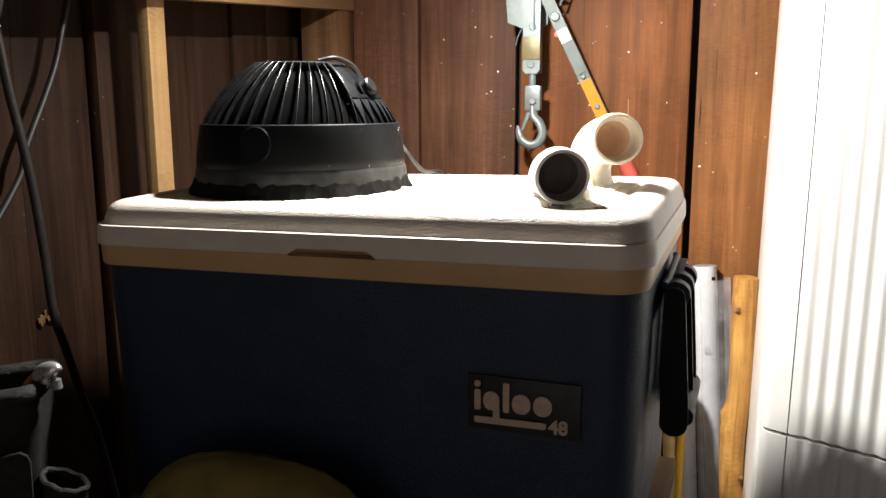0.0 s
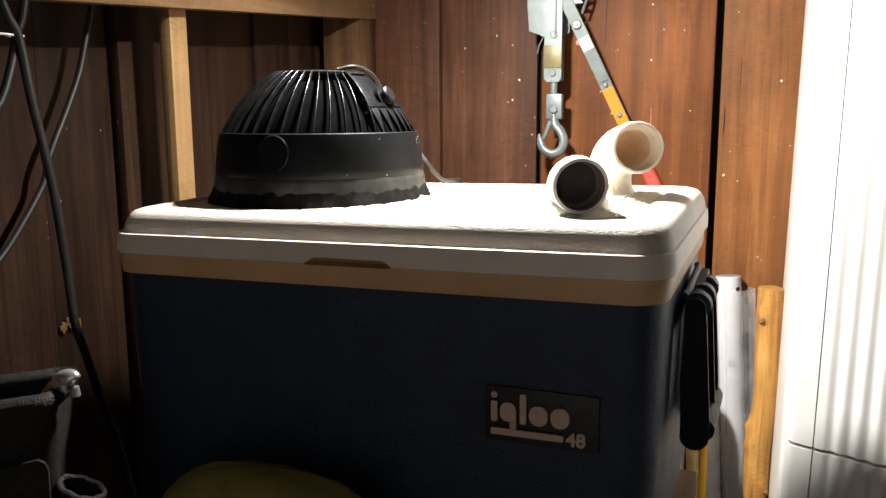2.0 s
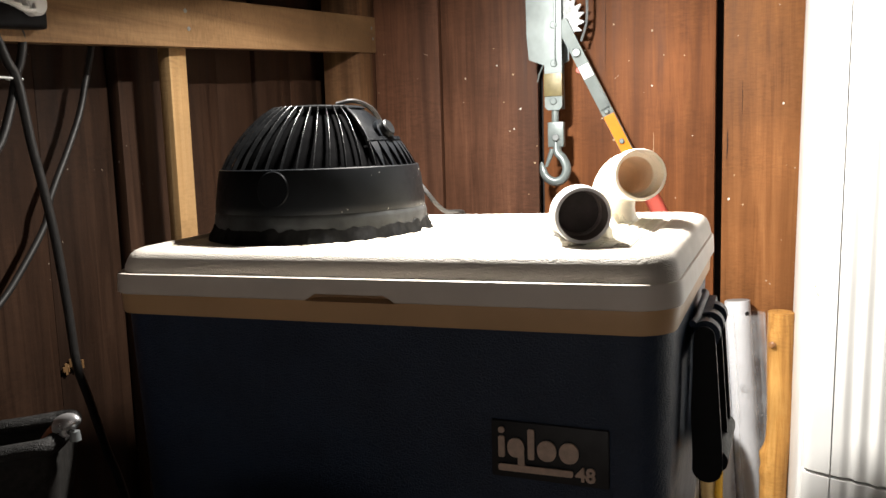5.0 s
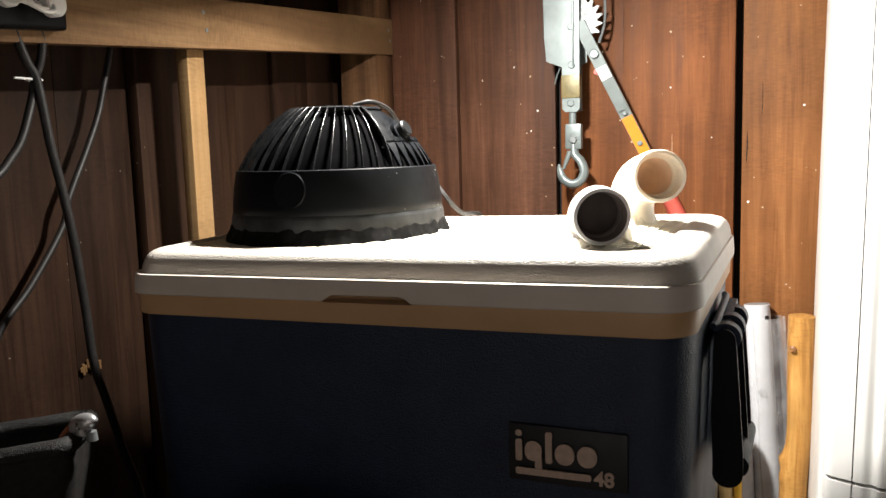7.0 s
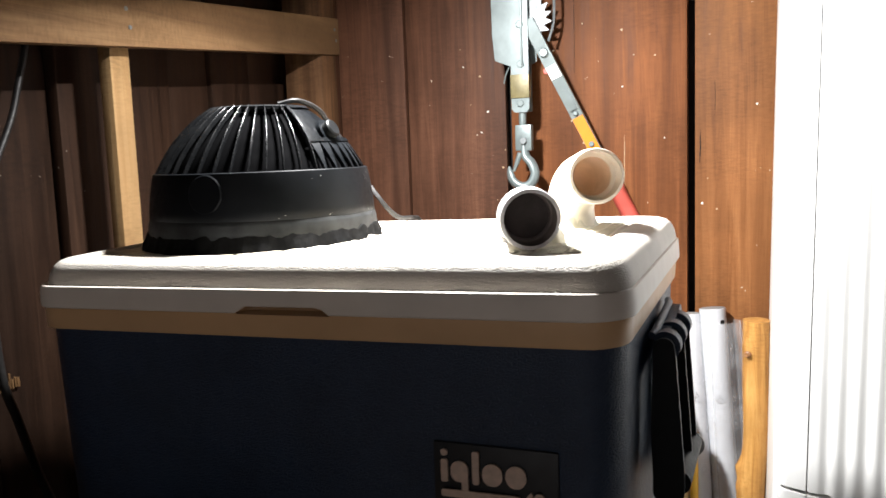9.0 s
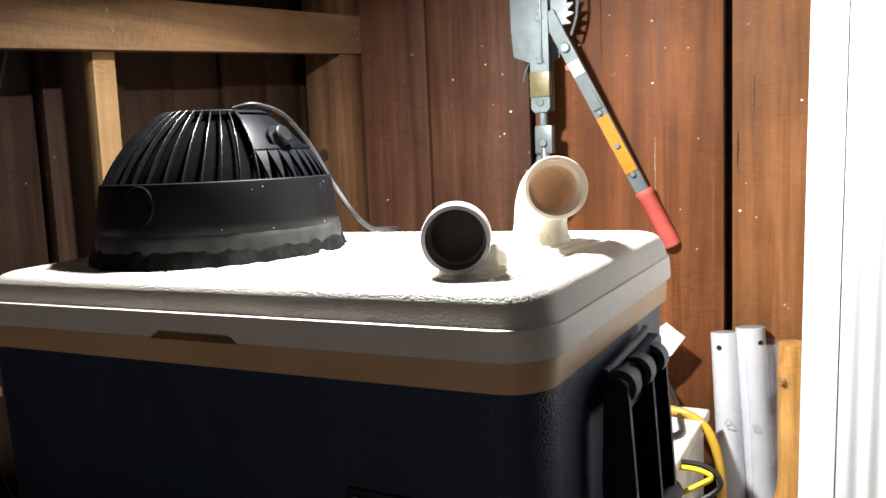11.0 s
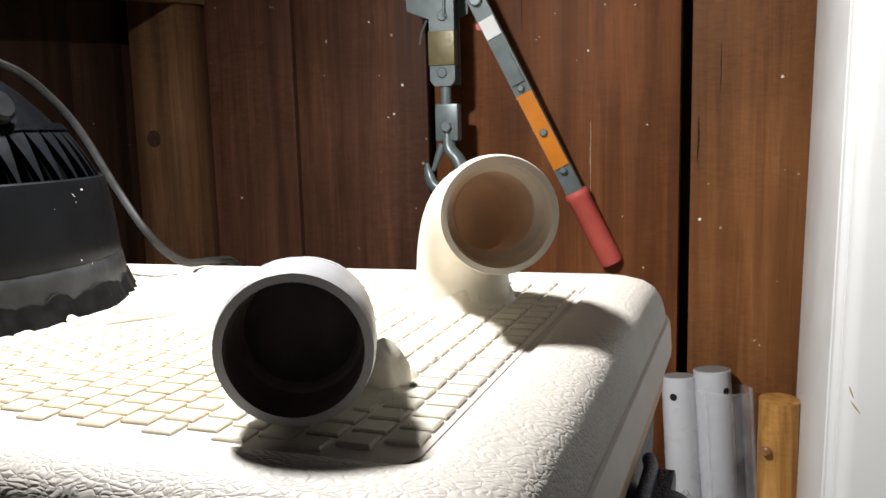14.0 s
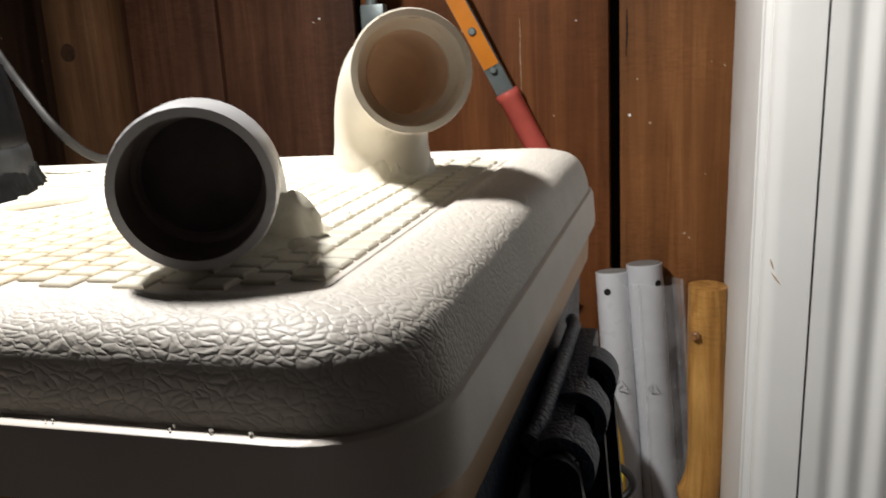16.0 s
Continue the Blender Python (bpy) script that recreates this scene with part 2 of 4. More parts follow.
def set_down(centre, scale, yaw, shift):
    """Turn and size what follows about a centre, then move it."""
    c, k = Vector(centre), Matrix.Diagonal((*scale, 1)) if isinstance(scale, tuple) else Matrix.Scale(scale, 4)
    return Matrix.Translation(c + Vector(shift)) @ Matrix.Rotation(radians(yaw), 4, "Z") @ k @ Matrix.Translation(-c)


HOME = Matrix.Identity(4)


def part(name, bm, material, parent=None, label="", smooth=True, sharp=38):
    me = bpy.data.meshes.new(name)
    bm.transform(FRAME)
    bmesh.ops.recalc_face_normals(bm, faces=bm.faces)
    bm.to_mesh(me)
    bm.free()
    if smooth:
        me.shade_smooth()
        me.set_sharp_from_angle(angle=radians(sharp))
    me.materials.append(material)
    ob = new(name, me)
    if parent is not None:
        ob.parent = parent
        ob.matrix_parent_inverse = parent.matrix_world.inverted()
    if label:
        ob["label"] = label
    return ob


def thing(name, at, label, category, group=""):
    ob = new(name)
    ob.empty_display_size = 0.05
    ob.location = FRAME @ Vector(at)
    ob.matrix_world = Matrix.Translation(ob.location)
    return tagged(ob, label, category, group)


def box(x0, x1, y0, y1, z0, z1, bev=0.0, seg=2, bm=None, m=None):
    bm = bm or bmesh.new()
    g = bmesh.ops.create_cube(bm, size=1.0)
    vs = g["verts"]
    bmesh.ops.scale(bm, vec=(x1 - x0, y1 - y0, z1 - z0), verts=vs)
    bmesh.ops.translate(bm, vec=((x0 + x1) / 2, (y0 + y1) / 2, (z0 + z1) / 2), verts=vs)
    if m is not None:
        bmesh.ops.transform(bm, matrix=m, verts=vs)
    if bev:
        es = list({e for v in vs for e in v.link_edges})
        bmesh.ops.bevel(bm, geom=es, offset=bev, segments=seg, profile=0.6, affect="EDGES")
    return bm


def loft(rings, bm=None, closed=True, cap0=False, cap1=False):
    bm = bm or bmesh.new()
    rows = [[bm.verts.new(p) for p in r] for r in rings]
    n = len(rows[0])
    for a, b in zip(rows, rows[1:]):
        for i in range(n if closed else n - 1):
            j = (i + 1) % n
            bm.faces.new((a[i], a[j], b[j], b[i]))
    if cap0:
        bm.faces.new(rows[0][::-1])
    if cap1:
        bm.faces.new(rows[-1])
    return bm


def lathe(profile, n=64, centre=(0, 0), bm=None, cap0=False, cap1=False, wob=None):
    rings = []
    for r, z in profile:
        ring = []
        for i in range(n):
            a = 2 * math.pi * i / n
            rr, zz = r, z
            if wob:
                dr, dz = wob(a, r, z)
                rr, zz = r + dr, z + dz
            ring.append((centre[0] + rr * math.cos(a), centre[1] + rr * math.sin(a), zz))
        rings.append(ring)
    return loft(rings, bm, True, cap0, cap1)


def spline(points, per=8):
    """A smooth line through the points."""
    pts = [Vector(p) for p in points]
    pts = [2 * pts[0] - pts[1]] + pts + [2 * pts[-1] - pts[-2]]
    out = []
    for i in range(1, len(pts) - 2):
        a, b, c, d = pts[i - 1:i + 3]
        for k in range(per):
            t = k / per
            out.append(0.5 * (2 * b + (c - a) * t + (2 * a - 5 * b + 4 * c - d) * t * t + (3 * b - a - 3 * c + d) * t ** 3))
    return out + [pts[-2]]


def tube(points, radius, n=10, bm=None, flat=1.0, caps=True):
    """A round bar along a line; radius may be a list."""
    pts = [Vector(p) for p in points]
    rad = radius if isinstance(radius, (list, tuple)) else [radius] * len(pts)
    up, rings = None, []
    for i, p in enumerate(pts):
        t = (pts[min(i + 1, len(pts) - 1)] - pts[max(i - 1, 0)]).normalized()
        if up is None:
            up = t.orthogonal().normalized()
        up = (up - t * up.dot(t)).normalized()
        side = t.cross(up)
        rings.append([p + rad[i] * (math.cos(2 * math.pi * k / n) * up + flat * math.sin(2 * math.pi * k / n) * side) for k in range(n)])
    return loft(rings, bm, True, caps, caps)


def disc(centre, axis, r, thick, n=20, bm=None, bev=0.0):
    """A short cylinder with its near face at centre, reaching back along axis."""
    c, a = Vector(centre), Vector(axis).normalized()
    u = a.orthogonal().normalized()
    v = a.cross(u)
    prof = [(r - bev, 0.0), (r, bev), (r, thick)] if bev else [(r, 0.0), (r, thick)]
    rings = [[c + a * d + q * (math.cos(2 * math.pi * k / n) * u + math.sin(2 * math.pi * k / n) * v) for k in range(n)] for q, d in prof]
    return loft(rings, bm, True, True, True)


def slab(outline, depth, origin, ux, uz, bev=0.0, bm=None):
    """A plate from an outline in the plane of ux, uz, reaching back along ux x uz."""
    bm = bm or bmesh.new()
    o, ux, uz = Vector(origin), Vector(ux).normalized(), Vector(uz).normalized()
    back = uz.cross(ux) * -depth
    f = [bm.verts.new(o + ux * a + uz * b) for a, b in outline]
    g = [bm.verts.new(o + ux * a + uz * b + back) for a, b in outline]
    front = bm.faces.new(f)
    bm.faces.new(g[::-1])
    n = len(f)
    for i in range(n):
        j = (i + 1) % n
        bm.faces.new((f[i], g[i], g[j], f[j]))
    if bev:
        bmesh.ops.bevel(bm, geom=list(front.edges), offset=bev, segments=2, profile=0.6, affect="EDGES")
    return bm


def rrect(x0, x1, y0, y1, r, per=10, along=88):
    """Points round a rectangle with rounded corners, counter-clockwise from the front's left end."""
    out = []
    for i in range(along):
        out.append((x0 + r + (x1 - x0 - 2 * r) * i / along, y0))
    corners = [(x1 - r, y0 + r, -90), (x1 - r, y1 - r, 0), (x0 + r, y1 - r, 90), (x0 + r, y0 + r, 180)]
    for k, (cx, cy, a0) in enumerate(corners):
        for i in range(per):
            a = radians(a0 + 90 * i / per)
            out.append((cx + r * math.cos(a), cy + r * math.sin(a)))
        if k < 3:
            nxt = corners[k + 1]
            sx, sy = cx + r * math.cos(radians(a0 + 90)), cy + r * math.sin(radians(a0 + 90))
            ex, ey = nxt[0] + r * math.cos(radians(nxt[2])), nxt[1] + r * math.sin(radians(nxt[2]))
            steps = 16 if k != 1 else 40
            for i in range(steps):
                out.append((sx + (ex - sx) * i / steps, sy + (ey - sy) * i / steps))
    return out


# ---- the shed ----
floor = part("floor", box(-0.72, 1.68, -2.28, 1.06, -0.08, 0.0), CONCRETE, label="grey concrete floor of the shed", smooth=False)
tagged(floor, kind="structure")
# out of view; added to keep the world's light from above out
ceiling = part("ceiling", box(-0.72, 1.68, -2.28, 1.06, 2.45, 2.5), CEILING, label="unseen dark ceiling added to close the room to light", smooth=False)
tagged(ceiling, kind="structure")
# unseen wall; the opening is added to let the world's fill light in
bm = box(-0.70, -0.55, -2.26, -2.2, 0, 2.45)
box(1.35, 1.66, -2.26, -2.2, 0, 2.45, bm=bm)
box(-0.55, 1.35, -2.26, -2.2, 2.1, 2.45, bm=bm)
wall_south = part("wall_south", bm, WOOD_SIDE, label="unseen dark wall with an added opening that lets in fill light", smooth=False)
tagged(wall_south, kind="structure")
# out of view too, closing the right side against the world's light
wall_east = part("wall_east", box(1.6, 1.66, -2.2, 1.0, 0, 2.45), WOOD_SIDE, label="unseen dark side wall added to close the room to light", smooth=False)
tagged(wall_east, kind="structure")
wall_north = part("wall_north", box(-0.72, 1.6, 0.985, 1.04, 0, 2.45), DARK_GAP, label="back wall of upright stained redwood boards", smooth=False)
tagged(wall_north, kind="structure")
wall_west = part("wall_west", box(-0.70, -0.62, -2.2, 0.985, 0, 2.45), DARK_GAP, label="side wall of dark stained upright boards, shade deepened in the colour", smooth=False)
tagged(wall_west, kind="structure")

# ---- bench ----
bench = thing("bench", (0, 0, 0), "low worn plank bench under the cooler", "bench")
for i, (a, b) in enumerate(((-0.24, -0.085), (-0.08, 0.075), (0.08, 0.235), (0.24, 0.40))):
    part("plank", box(-0.33, 0.33, a, b, B - 0.036, B, 0.003), BENCH, bench)
for x in (-0.28, 0.28):
    for y in (-0.2, 0.36):
        part("leg", box(x - 0.03, x + 0.03, y - 0.03, y + 0.03, 0, B - 0.036, 0.003), BENCH, bench)

# ---- cooler ----
X0, X1, Y0, Y1 = -0.347, 0.331, -0.002, 0.400
LIFT, RISE = 0.0082, 0.018  # height of the feet, slope to the back
TILT = 0.017  # the cooler leans a little to one end
cooler = thing("cooler", (0, 0.17, B), "navy picnic cooler with a cream lid and tan collar", "cooler")


def ring_at(inset, z, r, wave=None, out=0.0):
    pts = rrect(X0 + inset, X1 - inset + out, Y0 + inset, Y1 - inset, max(r - inset, 0.012))
    return [(x, y, B + LIFT + TILT * x + RISE * y + (wave(x, y, z) if wave else z)) for x, y in pts]


def notch(x, y, z):
    """The front of the lid's skirt lifts over the finger grip."""
    if y < 0.02:
        up = min(1.0, max(0.0, min((x + 0.059) / 0.008, (0.045 - x) / 0.008)))
        return z + 0.0072 * up
    return z


def grip(ring, deep):
    """Press the collar's front in where the fingers go."""
    out = []
    for x, y, z in ring:
        k = min(1.0, max(0.0, min((x + 0.060) / 0.006, (0.046 - x) / 0.006))) if y < 0.02 else 0.0
        out.append((x, y + deep * k, z))
    return out


R = 0.042
part("body", loft([
    ring_at(0.026, -0.0075, 0.06), ring_at(0.020, -0.003, 0.06), ring_at(0.017, 0.03, 0.058),
    ring_at(0.0125, 0.16, 0.055), ring_at(0.009, 0.300, 0.05), ring_at(0.009, 0.3125, 0.05), ring_at(0.02, 0.315, 0.05)],
    cap0=True, cap1=True), NAVY, cooler, "navy blue grained plastic body")
part("collar", loft([
    ring_at(0.012, 0.3128, R), ring_at(0.0055, 0.3136, R), ring_at(0.0045, 0.3156, R), ring_at(0.0035, 0.332, R), grip(ring_at(0.0035, 0.3365, R), 0.0),
    grip(ring_at(0.0040, 0.3385, R), 0.016), grip(ring_at(0.006, 0.3500, R), 0.016), ring_at(0.024, 0.3510, R)], cap0=True, cap1=True), BAND, cooler, "tan plastic collar")
lid = part("lid", loft([
    ring_at(0.010, 0.352, R), ring_at(0.0032, 0.349, R, notch), ring_at(0.0030, 0.3390, R, notch), ring_at(0.0010, 0.3380, R, notch), ring_at(-0.0006, 0.3393, R, notch), ring_at(-0.0008, 0.343, R, notch),
    ring_at(-0.0002, 0.354, R), ring_at(0.0004, 0.3600, R), ring_at(0.0012, 0.3620, R), ring_at(0.0030, 0.3628, R), ring_at(0.0070, 0.3618, R)], cap1=True), LID_SMOOTH, cooler, "cream lid with a leather grain on its rounded edge")
top_rings = [(0.012, 0.3590, 0.0), (0.0088, 0.3616, 0.0), (0.0090, 0.3640, 0.0), (0.0100, 0.3700, 0.0), (0.0120, 0.3775, 0.003), (0.0150, 0.3832, 0.006), (0.0195, 0.3868, 0.008),
             (0.026, 0.3890, 0.01), (0.035, 0.3902, 0.012), (0.0415, 0.3904, 0.014), (0.0480, 0.3898, 0.014), (0.0500, 0.3880, 0.014), (0.0515, 0.3868, 0.014)]
part("lid_top", loft([ring_at(i, z, R + k, out=0.0058 if i < 0.03 else 0.0035) for i, z, k in top_rings], cap1=True), LID, lid, "grained padded top")
part("pad_field", loft([ring_at(0.0517, 0.3872, R + 0.014), ring_at(0.053, 0.3874, R + 0.014)], cap1=True), LID_SMOOTH, lid, "smooth sunk field of the lid")

FX, FY = -0.155, 0.200  # the fan's centre
# raised pads in the sunk field, left out under the fan and in the smooth name field
px, py, gap = 0.0158, 0.0130, 0.0023
hw_, hd_, hh_ = (px - gap) / 2, (py - gap) / 2, 0.0017


def pad_points(cx, cy):
    low = [(-hw_, -hd_, -0.001), (hw_, -hd_, -0.001), (hw_, hd_, -0.001), (-hw_, hd_, -0.001)]
    mid = [(x, y, hh_ * 0.65) for x, y, _ in low]
    top = [(x * 0.88, y * 0.86, hh_) for x, y, _ in low]
    return [(cx + x, cy + y, z + B + LIFT + 0.3873 + TILT * (cx + x) + RISE * (cy + y)) for x, y, z in low + mid + top]


PAD_FACES = [(8, 9, 10, 11)] + [(i, (i + 1) % 4, 4 + (i + 1) % 4, 4 + i) for i in range(4)] + [(4 + i, 4 + (i + 1) % 4, 8 + (i + 1) % 4, 8 + i) for i in range(4)]
far_verts, far_faces = [], []
for c in range(38):
    for r_ in range(22):
        cx = 0.2770 - px / 2 - c * px
        cy = 0.0525 + py / 2 + r_ * py + (py / 2 if c % 2 else 0.0)
        if cy > 0.342 or cx < -0.288 or (c == 0 and (r_ == 0 or cy > 0.33)):
            continue
        if (cx - FX) ** 2 + (cy - FY) ** 2 < 0.144 ** 2 or (-0.05 < cx < 0.095 and 0.190 < cy < 0.270):
            continue
        pts = pad_points(cx, cy)
        if cx > 0.0 and cy < 0.25:
            me = bpy.data.meshes.new("pad")
            me.from_pydata(pts, [], PAD_FACES)
            me.materials.append(LID_STAIN if ((cx - 0.05) / 0.15) ** 2 + ((cy - 0.11) / 0.085) ** 2 < 1 else TILE)
            ob = new("pad", me)
            ob.parent = lid
            ob.matrix_parent_inverse = lid.matrix_world.inverted()
        else:
            n0 = len(far_verts)
            far_verts += pts
            far_faces += [tuple(n0 + i for i in f) for f in PAD_FACES]
me = bpy.data.meshes.new("pad_pattern")
me.from_pydata(far_verts, [], far_faces)
me.materials.append(TILE)
ob = tagged(new("pad_pattern", me), "rows of raised cream pads", kind="stuff")
ob.parent = lid
ob.matrix_parent_inverse = lid.matrix_world.inverted()

badge = part("badge", box(0.147, 0.2665, 0.0055, 0.022, B + 0.1725, B + 0.2315, 0.002), BADGE, cooler, "dark badge with a pale mark and underline")
bz = 0.0041
def badge_bar(x0, x1, z0, z1, rr):
    pts = []
    for cx, cz, a0 in ((x1 - rr, z0 + rr, -90), (x1 - rr, z1 - rr, 0), (x0 + rr, z1 - rr, 90), (x0 + rr, z0 + rr, 180)):
        for k in range(5):
            a = radians(a0 + 22.5 * k)
            pts.append((cx + rr * math.cos(a), cz + rr * math.sin(a)))
    pts = [(0.1555 + 0.968 * (a - 0.162), 0.195 + 1.05 * (b - 0.170) + TILT * (a - 0.2)) for a, b in pts]
    return slab(pts, 0.002, (0, bz, B), (1, 0, 0), (0, 0, 1))
for x0, x1, z0, z1, rr in ((0.162, 0.169, 0.170, 0.191, 0.002), (0.162, 0.169, 0.194, 0.200, 0.0029), (0.172, 0.190, 0.171, 0.190, 0.008), (0.183, 0.190, 0.160, 0.176, 0.002),
                           (0.194, 0.201, 0.170, 0.200, 0.002), (0.204, 0.224, 0.170, 0.190, 0.009), (0.227, 0.247, 0.170, 0.190, 0.009), (0.162, 0.241, 0.157, 0.1635, 0.002)):
    bz -= 0.0001
    part("mark", badge_bar(x0, x1, z0, z1, rr), BADGE_PRINT, badge, smooth=False)
text = bpy.data.curves.new("numerals", "FONT")
text.body, text.size, text.extrude, text.offset = "48", 0.0195, 0.0010, 0.0006
tob = new("numerals", text)
bpy.context.view_layer.update()
tme = bpy.data.meshes.new_from_object(tob.evaluated_get(bpy.context.evaluated_depsgraph_get()))
bpy.data.objects.remove(tob)
num = new("numerals", tme)
tme.materials.clear()
tme.materials.append(BADGE_PRINT)
num.matrix_world = pose(0.2345, 0.0035, B + 0.1790, 90, 0, 0)
num.parent = badge
num.matrix_parent_inverse = badge.matrix_world.inverted()

# the swing handle on the cooler's end
hx = 0.3275
HB = B + 0.019
hinge = part("handle_mount", slab([(0.128, 0.268), (0.134, 0.284), (0.150, 0.290), (0.268, 0.300), (0.276, 0.294), (0.276, 0.262), (0.128, 0.252)], 0.013, (hx + 0.0025, 0, HB), (0, 1, 0), (0, 0, 1), 0.0025), NAVY, cooler, "moulded navy handle mount")
part("mount_ledge", tube([(hx + 0.001, 0.140, HB + 0.292), (hx + 0.0035, 0.152, HB + 0.294), (hx + 0.0035, 0.262, HB + 0.303), (hx + 0.001, 0.272, HB + 0.303)], 0.004, 12), NAVY, hinge, "ledge over the handle mount")
part("mount_flange", box(hx - 0.012, hx + 0.014, 0.272, 0.279, HB + 0.110, HB + 0.285, 0.003), NAVY, hinge, "navy flange beside the handle")
PV = Vector((hx + 0.0145, 0, HB + 0.282))


def hood(y0, y1, r, parent, material):
    """A lug with a rounded hood and a hollow for the pin."""
    bm = bmesh.new()
    arc = [(r * math.cos(radians(a)), r * math.sin(radians(a))) for a in range(-60, 151, 15)]
    inner = [(0.62 * x, 0.62 * z) for x, z in arc]
    loop = arc + inner[::-1]
    loft([[(PV.x + x, y, PV.z + z) for x, z in loop] for y in (y0, y0 + 0.001, y1 - 0.001, y1)], bm, True, True, True)
    return part("hinge_lug", bm, material, parent)


for y in (0.144, 0.192, 0.240):
    hood(y - 0.008, y + 0.009, 0.0150, hinge, NAVY)
handle = part("handle", tube([(PV.x + 0.012, 0.138, PV.z - 0.138), (PV.x + 0.012, 0.262, PV.z - 0.138)], [0.0125, 0.0125], 20), BLACK, cooler, "black plastic swing handle")
PADDLE = [(0.0105 * math.cos(radians(a)), 0.0105 * math.sin(radians(a))) for a in range(20, 181, 20)]
PADDLE += [(-0.011, -0.03), (-0.013, -0.08), (-0.011, -0.130)]
PADDLE += [(0.004 + 0.0155 * math.cos(radians(a)), -0.143 + 0.0155 * math.sin(radians(a))) for a in range(190, 361, 17)]
PADDLE += [(0.019, -0.120), (0.015, -0.06), (0.0115, -0.01)]
for y in (0.132, 0.206, 0.256):
    part("arm", slab(PADDLE[::-1], 0.006, (PV.x, y, PV.z), (1, 0, 0), (0, 0, 1), 0.0015), BLACK, handle)
for y in (0.160, 0.206):
    part("pin_collar", disc((PV.x, y, PV.z), (0, 1, 0), 0.0095, 0.012, 24, bev=0.001), NAVY, handle)
part("pin", tube([(PV.x, 0.130, PV.z), (PV.x, 0.268, PV.z)], 0.005, 14), BLACK, handle)

# ---- fan on the lid ----
ZF = B + 0.3965
FRAME = set_down((FX, FY, ZF), (0.94, 0.94, 1.0), 0, (0, 0, 0))
fan = thing("fan", (FX, FY, ZF), "round black plastic fan set upside down into the cooler lid", "fan")


def lump(a, r, z):
    n = noise.noise(Vector((6 * math.cos(a), 6 * math.sin(a), z * 40)))
    n2 = noise.noise(Vector((17 * math.cos(a), 17 * math.sin(a), z * 70 + 3)))
    k = max(0.0, 1 - (z - ZF) / 0.02)
    return (0.002 * n + 0.0016 * n2) * k + 0.0006 * n2, 0.0


def smear(a, r, z):
    n = noise.noise(Vector((7 * math.cos(a), 7 * math.sin(a), 2.0)))
    n2 = noise.noise(Vector((15 * math.cos(a), 15 * math.sin(a), z * 30 + 7)))
    up = 1.0 if z > ZF else 0.0
    n3 = noise.noise(Vector((38 * math.cos(a), 38 * math.sin(a), z * 60)))
    low = 1.0 if z < ZF + 0.006 else 0.12
    return low * (0.004 * n + 0.0015 * n3) + 0.0006 * n2, up * (0.0042 * n + 0.0030 * n2 + 0.0016 * n3)


part("black_smear", lathe([(0.1575, ZF - 0.002), (0.1560, ZF + 0.003), (0.1530, ZF + 0.008), (0.1512, ZF + 0.0135), (0.1500, ZF + 0.0165), (0.146, ZF + 0.017)], 360, (FX, FY), wob=smear), TAR, fan, "black sealant smeared round the foot")
part("sealant_ring", lathe([(0.1505, ZF - 0.002), (0.1495, ZF + 0.008), (0.1488, ZF + 0.018), (0.1480, ZF + 0.028), (0.1462, ZF + 0.033), (0.1440, ZF + 0.035), (0.138, ZF + 0.035)], 160, (FX, FY), wob=lump), SILICONE, fan, "smeared grey sealant ring")
part("drum", lathe([(0.1440, ZF + 0.031), (0.1462, ZF + 0.034), (0.1458, ZF + 0.044), (0.1425, ZF + 0.068), (0.1392, ZF + 0.084), (0.1385, ZF + 0.0865), (0.1365, ZF + 0.0875), (0.1345, ZF + 0.0865)], 96, (FX, FY)), BLACK, fan, "black drum flecked with white paint")
ZT = ZF + 0.1640


def shell(t, lift=0.0):
    """Radius and height along the dome, t from the drum to the crown."""
    a = t * radians(63)
    h = math.sin(a) / math.sin(radians(63))
    r = 0.5 * 0.135 * math.cos(a) + 0.5 * (0.135 - 0.076 * h)
    z = ZF + 0.0865 + (ZT - ZF - 0.0865) * math.sin(a) / math.sin(radians(63))
    return r + lift, z


part("inner_housing", lathe([(shell(k / 10)[0] - 0.009, shell(k / 10)[1] - 0.006) for k in range(11)] + [(0.0005, ZT - 0.004)], 64, (FX, FY)), BLACK_MATT, fan, "dark motor housing behind the ribs")
part("crown", lathe([(0.058, ZT - 0.008), (0.0625, ZT - 0.005), (0.0625, ZT - 0.001), (0.061, ZT), (0.03, ZT + 0.002), (0.0005, ZT + 0.0025)], 64, (FX, FY)), BLACK_GLOSS, fan)
P0, P1 = -24.0, 58.0
for k in range(40):
    az = k * 9.0
    rel = (az + 180) % 360 - 180
    if P0 < rel < P1:
        continue
    bmr = bmesh.new()
    rings = []
    for i in range(13):
        r, z = shell(i / 12)
        a = radians(az + 5 * i / 12)
        t = radians(63) * i / 12
        out = Vector((math.cos(a) * math.cos(t), math.sin(a) * math.cos(t), math.sin(t)))
        side = Vector((-math.sin(a), math.cos(a), 0))
        c = Vector((FX + r * math.cos(a), FY + r * math.sin(a), z))
        hw = 0.0008
        rings.append([c + side * hw * math.cos(q) + out * hw * 1.4 * math.sin(q) for q in (0.0, 0.63, 1.26, 1.88, 2.51, 3.14)] + [c - side * hw - out * 0.005, c + side * hw - out * 0.005])
    part("rib", loft(rings, bmr, True, True, True), RIB, fan, sharp=50)


